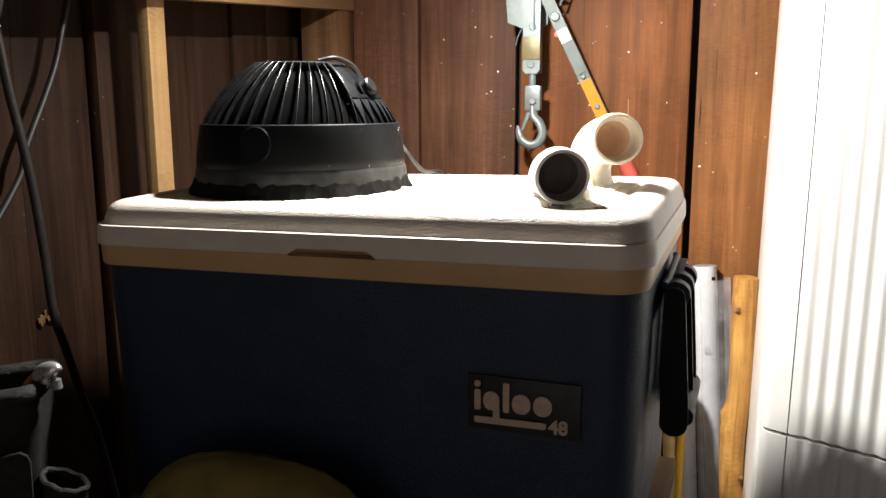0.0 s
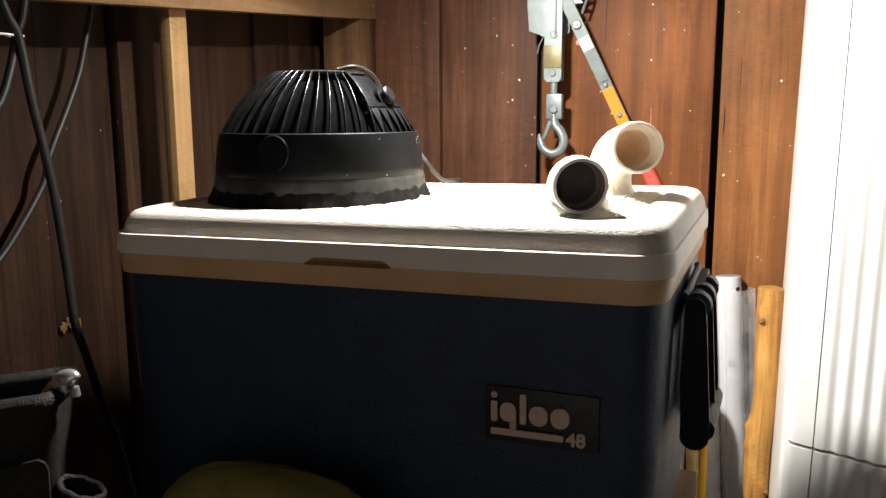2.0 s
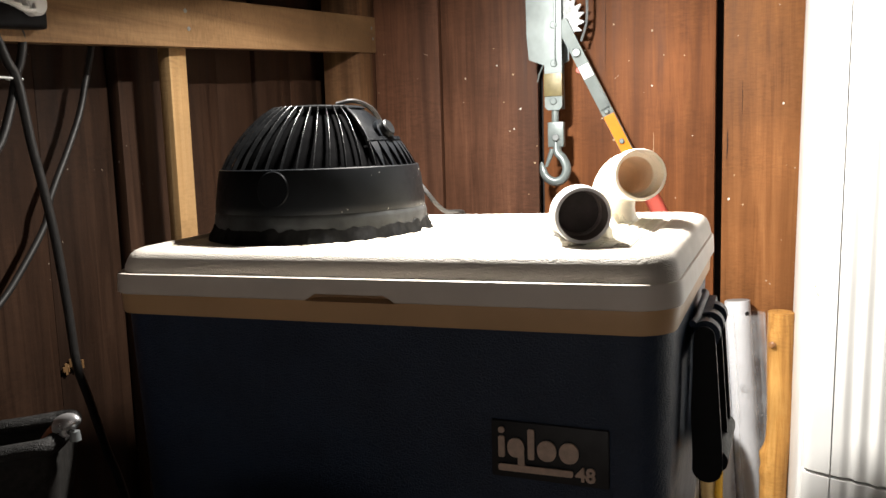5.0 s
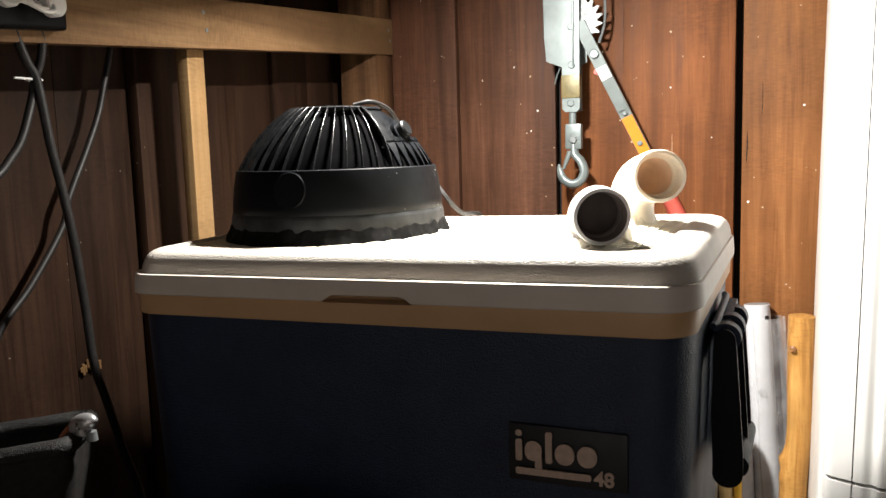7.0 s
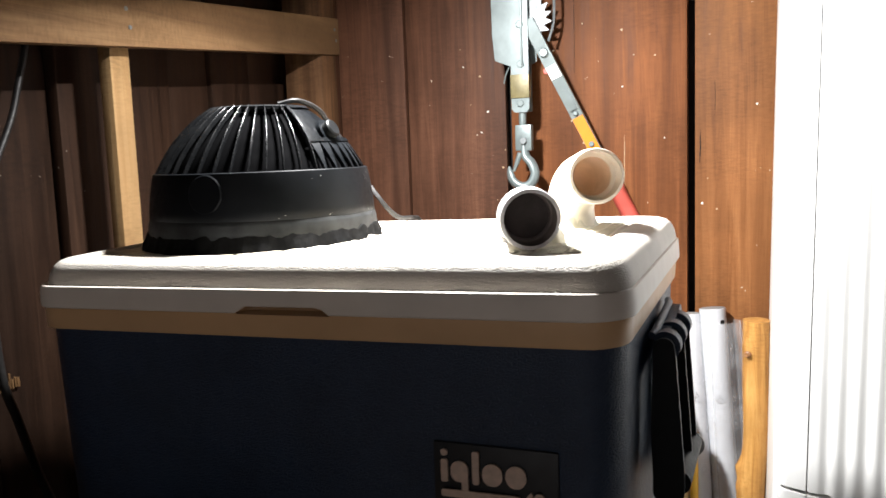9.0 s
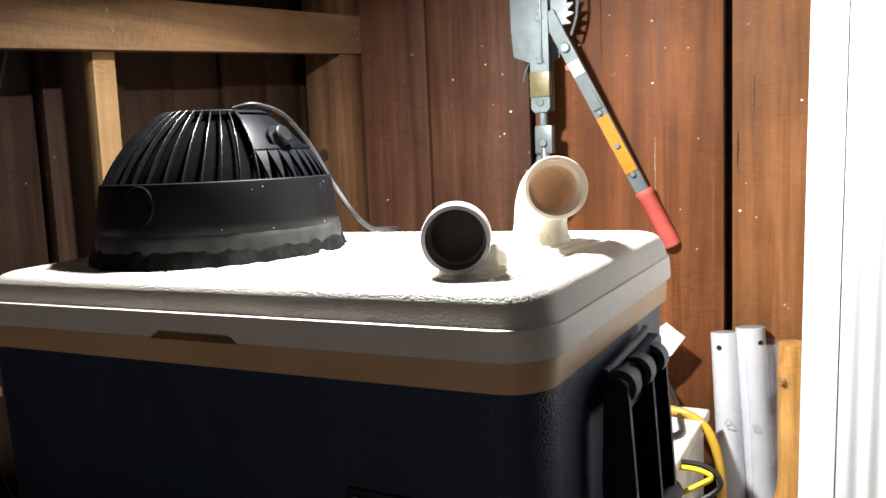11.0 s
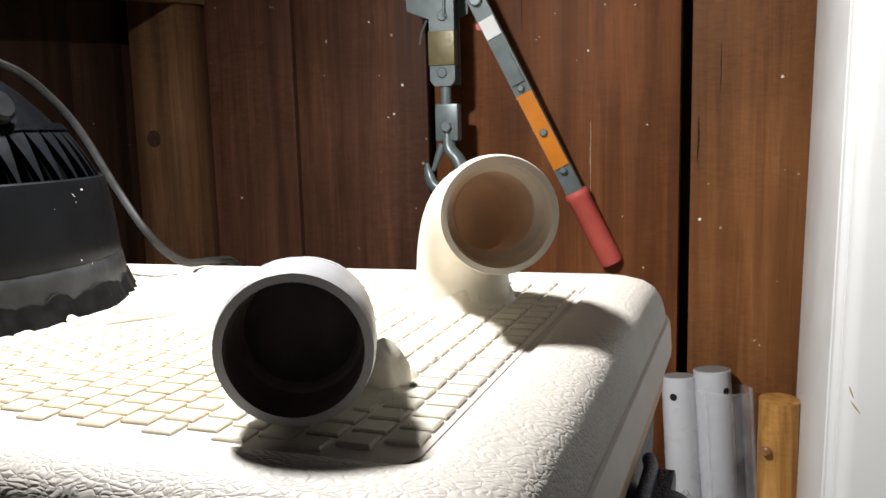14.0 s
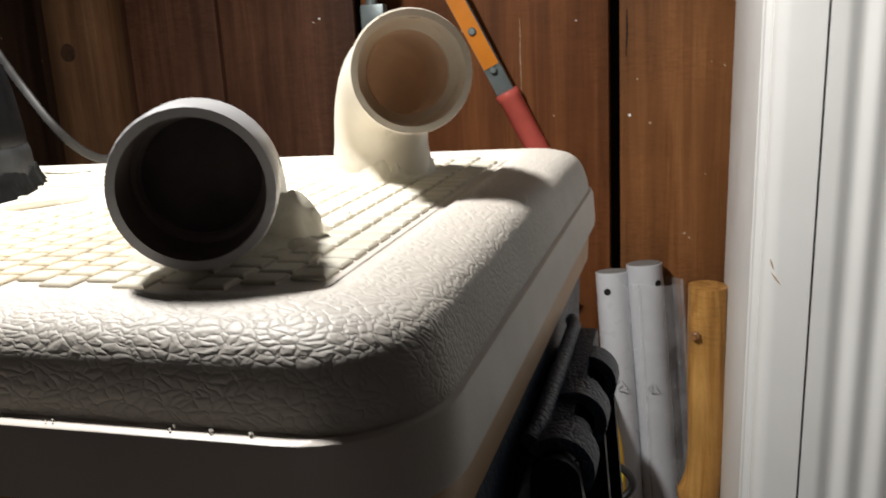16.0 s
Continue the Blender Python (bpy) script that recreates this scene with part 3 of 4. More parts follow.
def dome_patch(t0, t1, a0, a1, lift, steps=24, rows=8):
    return loft([[(FX + shell(t0 + (t1 - t0) * i / rows, lift)[0] * math.cos(radians(a0 + (a1 - a0) * j / steps)),
                   FY + shell(t0 + (t1 - t0) * i / rows, lift)[0] * math.sin(radians(a0 + (a1 - a0) * j / steps)),
                   shell(t0 + (t1 - t0) * i / rows)[1]) for j in range(steps + 1)] for i in range(rows + 1)], closed=False)


def thick(bm, d):
    bmesh.ops.solidify(bm, geom=list(bm.faces), thickness=d)
    return bm


panel = part("control_panel", thick(dome_patch(0.40, 0.93, P0, P1, -0.004), 0.004), BLACK, fan, "smooth panel with a dial")
part("panel_rim", thick(dome_patch(0.35, 0.40, P0, P1, 0.0015, 24, 2), 0.006), BLACK, fan)
part("panel_rim", thick(dome_patch(0.93, 1.0, P0, P1, 0.001, 24, 2), 0.006), BLACK, fan)
part("panel_rim", thick(dome_patch(0.35, 1.0, P0 - 1.2, P0 + 1.2, 0.0015, 2, 10), 0.006), BLACK, fan)
for k in range(11):
    a0 = P0 + 3 + k * (P1 - P0 - 6) / 10
    bmp = bmesh.new()
    rings = []
    for i in range(7):
        t = 0.0 + 0.36 * i / 6
        wdt = 0.5 + 3.2 * (i / 6) ** 1.3
        r, z = shell(t)
        rings.append([(FX + (r + q) * math.cos(radians(a0 + s)), FY + (r + q) * math.sin(radians(a0 + s)), z) for s, q in ((-wdt, 0.0), (wdt, 0.0), (wdt, -0.006), (-wdt, -0.006))])
    part("louvre", loft(rings, bmp, True, True, True), BLACK, fan)
da, dt = -2.0, 0.48
dr, dz = shell(dt)
dn = Vector((math.cos(radians(da)) * math.cos(radians(63) * dt), math.sin(radians(da)) * math.cos(radians(63) * dt), math.sin(radians(63) * dt)))
dc = Vector((FX + dr * math.cos(radians(da)), FY + dr * math.sin(radians(da)), dz))
part("dial", disc(dc + dn * 0.011, -dn, 0.0115, 0.018, 28, bev=0.002), BLACK_GLOSS, panel, "round black knob")
part("dial_collar", disc(dc + dn * 0.001, -dn, 0.0165, 0.006, 28), BLACK, panel)
# the round cap on the drum's flank
ba = Vector((math.cos(radians(-84)), math.sin(radians(-84)), 0.12)).normalized()
part("flank_cap", disc(Vector((FX, FY, ZF + 0.047)) + ba * 0.1446, -ba, 0.022, 0.012, 36, bev=0.0012), BLACK, fan, "round cap on the drum")
FAN_AT, FRAME = FRAME, HOME
cord = spline([(-0.130, 0.205, ZT + 0.003), (-0.112, 0.222, ZT + 0.007), (-0.108, 0.262, ZT - 0.002), (-0.110, 0.293, 0.941), (-0.100, 0.310, 0.915), (-0.078, 0.318, 0.872), (-0.050, 0.320, 0.834), (-0.037, 0.340, 0.812), (-0.030, 0.368, 0.8085), (-0.028, 0.392, 0.8035), (-0.028, 0.410, 0.780), (-0.028, 0.42, 0.70)], 8)
part("power_cord", tube(cord, 0.0021, 8, flat=1.6), RUBBER, fan, "flat dark power cord")
FRAME = FAN_AT
rng = random.Random(4)
bmf = bmesh.new()
for k in range(46):
    a = radians(rng.choice([rng.uniform(-120, 30), rng.uniform(-30, 15)]))
    z = rng.uniform(0.032, 0.082)
    r = 0.1468 - (z - 0.028) * 0.13 + 0.0002
    s = rng.choice([0.0003, 0.0004, 0.0006])
    bmesh.ops.create_icosphere(bmf, subdivisions=1, radius=s, matrix=Matrix.Translation((FX + r * math.cos(a), FY + r * math.sin(a), ZF + z)))
tagged(part("paint_flecks", bmf, FLECK, fan, "fine white paint flecks"), kind="stuff")


FRAME = HOME


# ---- pipe elbows ----
def elbow(name, rim, face, base, material, bore, deep, label, ro=0.0293, ri=0.0252, bend=0.03):
    """A hollow elbow from its open rim down into the lid."""
    rim, base = Vector(rim), Vector(base)
    axis = -Vector(face).normalized()
    ob = thing(name, base, label, "pipe elbow", "elbows on the lid")
    corner_h = Vector((base.x, base.y, rim.z + axis.z * 0.06))
    line = [rim + axis * d for d in (0.0, 0.004, 0.012, 0.020, 0.0245, 0.025)]
    start = rim + axis * 0.026
    for i in range(1, 15):
        t = i / 14
        line.append((1 - t) ** 2 * start + 2 * t * (1 - t) * corner_h + t * t * (base + Vector((0, 0, 0.008))))
    line.append(base - Vector((0, 0, 0.006)))
    rad = [ro - 0.0008, ro, ro, ro, ro, ro - 0.0022] + [ro - 0.0025] * 12 + [ro - 0.0015, ro - 0.0005, ro]
    bm = tube(line, rad, 40, caps=False)
    rin = [ri, ri, ri, ri - 0.0002, ri - 0.0002, ri - 0.0048] + [ri - 0.0054] * 15
    tube([line[0] + axis * 0.0002, line[0]], [ri, ro - 0.0008], 40, bm, caps=False)
    part("pipe", bm, material, ob)
    if deep:
        part("socket", tube([line[0] + axis * 0.0004] + line[1:6], rin[:6], 40, caps=False), bore, ob)
        part("bore", tube(line[5:], rin[5:], 40, caps=False), TAN_BORE, ob, "tan inside of the pipe, its shade and warm glow in the colour")
    else:
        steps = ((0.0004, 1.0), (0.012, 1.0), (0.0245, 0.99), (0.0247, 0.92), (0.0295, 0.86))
        part("bore", tube([line[0] + axis * d for d, q in steps], [ri * q for d, q in steps], 40, caps=False), bore, ob, "dim inside of the pipe, shade put into its colour")
        # flat dark disc in place of the shaded bend
        part("bend", disc(line[0] + axis * 0.0285, axis, ri * 0.875, 0.002, 32), DARK_BORE, ob, "dark disc standing for the shaded bend in the pipe")
    # lid is not cut; a near-black disc gives the hole's shade
    part("hole", disc(base + Vector((0, 0, 0.004)), (0, 0, -1), ri - 0.0034, 0.004, 24), DARK_GAP, ob, "near-black disc standing for the shade in the hole through the lid")
    return ob


def wob2(seed):
    def f(a, r, z):
        return 0.0045 * noise.noise(Vector((2.5 * math.cos(a) + seed, 2.5 * math.sin(a), z * 60))) + 0.002 * noise.noise(Vector((9 * math.cos(a), 9 * math.sin(a) + seed, 5))), 0.0
    return f


ZE = B + 0.4005
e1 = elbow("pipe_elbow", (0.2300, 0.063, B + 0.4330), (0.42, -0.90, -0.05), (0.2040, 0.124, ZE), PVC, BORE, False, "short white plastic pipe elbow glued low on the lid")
part("glue_bead", lathe([(0.043, ZE - 0.003), (0.041, ZE + 0.001), (0.037, ZE + 0.004), (0.033, ZE + 0.006), (0.029, ZE + 0.007)], 48, (0.2080, 0.120), wob=wob2(1.0)), CLEAR_GLUE, e1, "smeared milky glue")
for gx, gy, gr, gh in ((0.234, 0.122, 0.014, 0.024), (0.243, 0.113, 0.011, 0.007), (0.226, 0.136, 0.014, 0.022), (0.186, 0.112, 0.009, 0.008), (0.238, 0.100, 0.010, 0.005)):
    bmg = bmesh.new()
    bmesh.ops.create_icosphere(bmg, subdivisions=3, radius=1.0)
    for v in bmg.verts:
        k_ = 1 + 0.22 * noise.noise(v.co * 1.7 + Vector((gx * 90, gy * 70, 0))) + 0.05 * noise.noise(v.co * 6)
        v.co = Vector((gx + v.co.x * gr * k_, gy + v.co.y * gr * k_, ZE - 0.002 + max(-0.1, v.co.z) * gh * k_))
    part("glue_lump", bmg, CLEAR_GLUE, e1, "lumpy dried glue")
ZE = B + 0.4035
e2 = elbow("pipe_elbow", (0.2635, 0.2055, B + 0.4665), (0.40, -0.91, 0.03), (0.2145, 0.284, ZE), PVC_CREAM, PVC_CREAM, True, "taller cream plastic pipe elbow glued upright on the lid", 0.0302, 0.0262)
part("glue_bead", lathe([(0.037, ZE - 0.003), (0.035, ZE + 0.001), (0.032, ZE + 0.004), (0.030, ZE + 0.009), (0.0275, ZE + 0.014)], 48, (0.2145, 0.284), wob=wob2(5.0)), CLEAR_GLUE, e2, "milky glue bead")
ZF = B + 0.3985
FRAME = set_down((0, 0, 0), 1.0, 0, (-0.028, 0.022, 0))
glue = thing("glue_strip", (0.05, 0.19, ZF), "curled strip of dried cream glue on the lid", "glue")
part("curl", tube(spline([(0.022, 0.172, ZF + 0.0022), (0.04, 0.165, ZF + 0.002), (0.055, 0.178, ZF + 0.003), (0.072, 0.196, ZF + 0.003), (0.066, 0.21, ZF + 0.003), (0.05, 0.198, ZF + 0.003), (0.03, 0.2, ZF + 0.002)], 6), 0.0032, 8), CLEAR_GLUE, glue)

FRAME = HOME
crumbs = bmesh.new()
for k in range(90):
    side = rng.random() < 0.22
    x, y = rng.uniform(-0.30, 0.285), (rng.uniform(0.001, 0.004) if side else rng.uniform(0.045, 0.34))
    if (x - FX) ** 2 + (y - FY) ** 2 < 0.16 ** 2:
        continue
    z = B + LIFT + TILT * x + RISE * y + (0.3634 if side else 0.3902)
    bmesh.ops.create_icosphere(crumbs, subdivisions=1, radius=rng.choice([0.0003, 0.0005, 0.0008]), matrix=Matrix.Translation((x, y, z)))
tagged(part("sawdust_crumbs", crumbs, FLECK, None, "pale crumbs of foam and dust on the lid"), category="dust", kind="stuff")

# ---- air conditioner ----
ac = thing("air_conditioner", (0.66, 0.70, 0), "white upright portable air conditioner with a fluted front", "appliance")
C = Vector((0.441, 0.555, 0))
along = Vector((0.930, -0.367, 0)).normalized()
inward = Vector((0.367, 0.930, 0)).normalized()


def ac_front(s, z):
    """A point of the fluted front: s metres from the corner."""
    d = 0.0
    if s > 0.060:
        d = 0.005 * (0.5 - 0.5 * math.cos(2 * math.pi * (s - 0.060) / 0.0243))
    if s < 0.02:
        d = 0.02 - math.sqrt(max(0.0, 0.02 ** 2 - (0.02 - s) ** 2))
    return C + along * s + inward * d + Vector((0.015 * (z - 0.45), 0, z))


def ac_panel(s0, s1, z0, z1, step=0.0022):
    n = max(2, int((s1 - s0) / step))
    ss = [s0 + (s1 - s0) * i / n for i in range(n + 1)]
    rings = [[ac_front(s, z) for s in ss] for z in (z0, z1)]
    back = [[ac_front(s, z) + inward * 0.02 for s in ss] for z in (z0, z1)]
    return loft([back[0], rings[0], rings[1], back[1]], closed=False)


ZS = 0.403
shell_pts = [C + along * 0.004 + inward * 0.022, C + along * 0.46 + inward * 0.022, C + along * 0.46 + inward * 0.22, C + Vector((0.01, 0.31, 0))]
part("case", loft([[p + Vector((0.015 * (z - 0.45), 0, z)) for p in shell_pts] for z in (0.03, 1.25)], cap0=True, cap1=True), WHITE_PAINT, ac, smooth=False)
for z0, z1 in ((0.05, ZS - 0.003), (ZS + 0.003, 1.24)):
    part("corner_panel", ac_panel(0.0, 0.0460, z0, z1, 0.001), WHITE_PAINT, ac, "plain white corner panel")
    part("fluted_panel", ac_panel(0.0478, 0.46, z0, z1), WHITE_PAINT, ac, "white panel with upright flutes")
# the side reaching back beside the wall
bms = loft([[C + Vector((dx + 0.015 * (z - 0.45), dy, z)) for dx, dy in ((0.012, 0.015), (0.0045, 0.016), (0.0005, 0.019), (-0.0008, 0.024), (-0.0005, 0.030), (0.0012, 0.033), (0.0012, 0.037), (-0.001, 0.040), (-0.006, 0.14), (-0.013, 0.30), (-0.010, 0.312), (0.06, 0.32))] for z in (0.03, 1.24)], closed=False)
part("side_panel", bms, WHITE_PAINT, ac, "white side panel", sharp=20)
STAIN = plain("brown_scuff", (0.50, 0.37, 0.25), 0.6, vary=0.3, scale=200)
for s0_, s1_, za, zb in ((0.012, 0.016, 0.690, 0.681), (0.014, 0.022, 0.678, 0.669)):
    pts_ = [ac_front(s0_ + (s1_ - s0_) * k / 4, za + (zb - za) * k / 4) - inward * 0.0001 for k in range(5)]
    part("scuff", tube(pts_, [0.0003, 0.0007, 0.0009, 0.0006, 0.0003], 6), STAIN, ac, "brown scuff mark")
for s in (0.06, 0.40):
    p = C + along * s + inward * 0.12
    part("castor", disc((p.x, p.y - 0.012, 0.03), (0, 1, 0), 0.03, 0.024, 20), BLACK, ac)

# ---- white pipes, film and branch against the wall ----
def straight_pipe(x, y, ztop, x2, y2, r, hole, label):
    ob = thing("plastic_pipe", (x2, y2, 0), label, "pipe", "white pipes against the wall")
    a, b = Vector((x2, y2, 0)), Vector((x, y, ztop))
    bm = tube([a, b, b + (b - a).normalized() * 0.0005], [r, r, r - 0.001], 28)
    part("pipe", bm, PVC_W, ob)
    d = (b - a).normalized()
    part("end_plug", disc(b + d * 0.0016, -d, r - 0.0022, 0.004, 24), CONCRETE, ob, "dusty plug in the end")
    hdir = Vector(hole).normalized()
    part("drilled_hole", disc(b - d * 0.022 + hdir * (r + 0.0004), -hdir, 0.0048, 0.004, 16), DARK_GAP, ob)
    return ob


PVC_W = plain("bluish_white_pvc", (0.60, 0.61, 0.64), 0.3, vary=0.05, scale=15)
bare_pipe = straight_pipe(0.288, 0.921, 0.575, 0.328, 0.86, 0.0222, (-0.25, -1, 0), "white plastic pipe with a drilled end leaning on the wall")
straight_pipe(0.3300, 0.925, 0.586, 0.376, 0.88, 0.0238, (0.72, -0.66, 0), "white plastic pipe in clear film leaning on the wall")
film = thing("film_sleeve", (0.40, 0.84, 0), "clear crinkled plastic film round the white pipes", "plastic film")
rings = []
for z in (0.0, 0.15, 0.3, 0.42, 0.562):
    t = z / 0.56
    cx, cy = 0.384 + (0.342 - 0.384) * t, 0.878 + (0.922 - 0.878) * t
    ring = []
    for k in range(28):
        a = 2 * math.pi * k / 28
        n = noise.noise(Vector((math.cos(a) * 2, math.sin(a) * 2, z * 9)))
        ring.append((cx + (0.040 + 0.006 * n) * math.cos(a), cy + (0.0262 + 0.002 * n) * math.sin(a), z + 0.002))
    rings.append(ring)
part("sleeve", loft(rings), FILM, film)
part("fold", tube(spline([r[2] for r in rings], 5), 0.0012, 6, flat=2.2), FILM, film, "creased fold of the film")
part("fold", tube(spline([r[19] for r in rings], 5), 0.0009, 6, flat=2.2), FILM, film)

stick = thing("wooden_branch", (0.47, 0.78, 0), "smooth varnished branch with knots leaning in the corner", "branch")
bm = bmesh.new()
line = spline([(0.412, 0.780, 0.0), (0.408, 0.785, 0.14), (0.404, 0.792, 0.28), (0.413, 0.797, 0.39), (0.410, 0.803, 0.49), (0.411, 0.807, 0.592)], 10)
rings = []
for i, p in enumerate(line):
    ring = []
    for k in range(28):
        a = 2 * math.pi * k / 28
        r = 0.0226 + 0.0024 * noise.noise(Vector((math.cos(a), math.sin(a), p.z * 9)))
        for zk, ak, am in ((0.545, -125, 0.007), (0.335, -160, 0.009), (0.305, -140, 0.007), (0.225, -60, 0.006)):
            da_ = (math.degrees(a) - ak + 180) % 360 - 180
            r += am * math.exp(-((p.z - zk) / 0.013) ** 2 - (da_ / 28) ** 2)
        ring.append((p.x + r * math.cos(a), p.y + r * math.sin(a), p.z))
    rings.append(ring)
part("stem", loft(rings, bm, True, True, True), WOOD_STICK, stick)

for zk, ak, kr in ((0.541, -122, 0.0060), (0.333, -158, 0.006), (0.222, -62, 0.005)):
    dirk = Vector((math.cos(radians(ak)), math.sin(radians(ak)), -0.15)).normalized()
    part("knot", disc(Vector((0.4105, 0.803 - 0.04 * (0.55 - zk), zk)) + dirk * 0.0285, -dirk, kr, 0.010, 18, bev=0.002), KNOT, stick, "dark knot scar")
FRAME = set_down((0.349, 0.696, 0.142), 0.9368, 1.0, (-0.0546, 0.0807, 0.0473))
bamboo = thing("bamboo_pole", (0.33, 0.66, 0), "thin tan pole standing behind the cooler", "pole")
part("pole", tube(spline([(0.357, 0.69, -0.058), (0.350, 0.70, 0.15), (0.340, 0.70, 0.29)], 6), 0.014, 16), BAMBOO, bamboo)

FRAME = set_down((0.251, 0.69, 0.363), 0.9642, 1.1, (-0.046, 0.008, 0.042))

# ---- tub, tag and hoses behind the cooler ----
tub = thing("storage_tub", (0.2, 0.72, 0), "dusty white plastic tub with a flat lid behind the cooler", "tub")
part("tub_body", box(0.03, 0.322, 0.565, 0.838, -0.057, 0.400, 0.012, 3), TUB, tub)
part("tub_lid", box(0.02, 0.330, 0.555, 0.846, 0.400, 0.420, 0.005, 3), TUB, tub, "flat dusty lid")
part("lid_groove", box(0.06, 0.332, 0.770, 0.774, 0.4195, 0.4215), TUB, tub)
TUB_AT, FRAME = FRAME, HOME
tag = thing("cord_tag", (0.18, 0.90, 0.50), "white paper warning tag on a black cord", "tag")
part("paper", slab([(0.195, 0.591), (0.178, 0.578), (0.145, 0.538), (0.172, 0.504), (0.204, 0.534), (0.227, 0.567)], 0.0012, (0, 0.900, 0), (1, 0, 0), (0, 0, 1)), PAPER, tag, smooth=False)
part("cord", tube(spline([(0.1775, 0.9, 0.5072), (0.2048, 0.87, 0.4886), (0.232, 0.82, 0.4685), (0.2488, 0.76, 0.466), (0.2624, 0.7, 0.466)] + [(0.235, 0.66, 0.466), (0.18, 0.65, 0.466)], 8), 0.0042, 8), RUBBER, tag, "black cord")
FRAME = TUB_AT
hose = thing("amber_hose", (0.34, 0.78, 0.3), "amber rubber hose curling over the tub", "hose")
part("hose_run", tube(spline([(0.10, 0.80, 0.4275), (0.18, 0.80, 0.4275), (0.228, 0.79, 0.4275), (0.27, 0.785, 0.430), (0.305, 0.78, 0.428), (0.336, 0.776, 0.408), (0.355, 0.772, 0.363), (0.362, 0.77, 0.28), (0.362, 0.765, 0.1), (0.36, 0.76, 0.008)], 8), 0.0075, 12), YELLOW_HOSE, hose)
FRAME = Matrix.Translation((0, 0, -0.020)) @ TUB_AT
ycord = thing("yellow_strap", (0.33, 0.6, 0.4), "bright yellow strap with a black edge over the tub", "strap")
part("webbing", tube(spline([(0.27, 0.60, 0.4255), (0.314, 0.60, 0.4265), (0.352, 0.60, 0.4265), (0.374, 0.60, 0.418), (0.352, 0.594, 0.402), (0.295, 0.58, 0.367), (0.26, 0.552, 0.30)], 6), 0.0042, 8), YELLOW, ycord)
part("black_cord", tube(spline([(0.24, 0.612, 0.4255), (0.314, 0.612, 0.430), (0.362, 0.610, 0.430), (0.386, 0.606, 0.412), (0.372, 0.60, 0.39), (0.30, 0.58, 0.35), (0.27, 0.55, 0.30)], 6), 0.0042, 8), RUBBER, ycord, "black cord")

FRAME = set_down((0.055, 0.873, 0.995), 0.9691, 1.86, (-0.0373, 0.0181, 0.026))

# ---- cable hoist hanging on the wall ----
hoist = thing("cable_hoist", (0.02, 0.90, B + 0.40), "galvanised hand cable hoist hanging on the boards, red gripped lever", "hoist")
YH = 0.862
part("housing", slab([(-0.036, 0.90), (-0.040, 0.84), (-0.038, 0.69), (-0.034, 0.642), (0.016, 0.622), (0.022, 0.64), (0.022, 0.90)], 0.004, (0, YH, B), (1, 0, 0), (0, 0, 1), 0.0015), STEEL, hoist, "pressed steel side plate")
part("back_plate", slab([(-0.034, 0.90), (-0.034, 0.65), (0.02, 0.63), (0.04, 0.64), (0.04, 0.90)], 0.003, (0, YH + 0.045, B), (1, 0, 0), (0, 0, 1), 0.001), STEEL, hoist)
part("frame_strap", slab([(0.0, 0.90), (0.0, 0.545), (0.006, 0.538), (0.030, 0.538), (0.036, 0.545), (0.036, 0.90)], 0.006, (0, YH - 0.004, B), (1, 0, 0), (0, 0, 1), 0.001), STEEL, hoist)
part("zinc_band", box(-0.001, 0.0365, YH - 0.0125, YH + 0.004, B + 0.566, B + 0.612, 0.001), BRASSY, hoist, "yellowish spacer block")
part("rear_strap", slab([(0.002, 0.66), (0.002, 0.54), (0.034, 0.54), (0.034, 0.66)], 0.004, (0, YH + 0.024, B), (1, 0, 0), (0, 0, 1), 0.001), STEEL, hoist)
for bx, bzz in ((0.020, 0.708), (0.020, 0.632), (0.018, 0.556)):
    bm = disc((bx, YH - 0.013, B + bzz), (0, 1, 0), 0.0078, 0.010, 6, bev=0.0012)
    disc((bx, YH - 0.006, B + bzz), (0, 1, 0), 0.0100, 0.003, 20, bm)
    part("bolt", bm, STEEL, hoist)
gear = bmesh.new()
teeth = []
for k in range(18):
    a = 2 * math.pi * k / 18
    for da_, rr in ((0.0, 0.041), (0.17, 0.052), (0.22, 0.052), (0.28, 0.041)):
        teeth.append((0.028 + rr * math.cos(a + da_), 0.720 + rr * math.sin(a + da_)))
part("ratchet_wheel", slab(teeth, 0.006, (0, YH + 0.012, B), (1, 0, 0), (0, 0, 1)), STEEL_DARK, hoist, "toothed ratchet wheel", sharp=20)
part("cable", tube(spline([(0.066, YH + 0.02, B + 0.90), (0.080, YH + 0.02, B + 0.80), (0.082, YH + 0.02, B + 0.72), (0.07, YH + 0.02, B + 0.675)], 6), 0.0028, 8), STEEL_DARK, hoist, "steel wire rope")
L0, L1 = Vector((0.046, 0.868, B + 0.690)), Vector((0.241, 0.926, B + 0.284))
ld = (L1 - L0).normalized()
lx = Vector((0, -1, 0)).cross(ld).normalized() * -1


def on_lever(a0, a1, w, depth, lift, bev=0.001):
    return slab([(-w, a0), (w, a0), (w, a1), (-w, a1)], depth, L0 - lx.cross(ld).normalized() * 0 + Vector((0, -lift, 0)), lx, ld, bev)


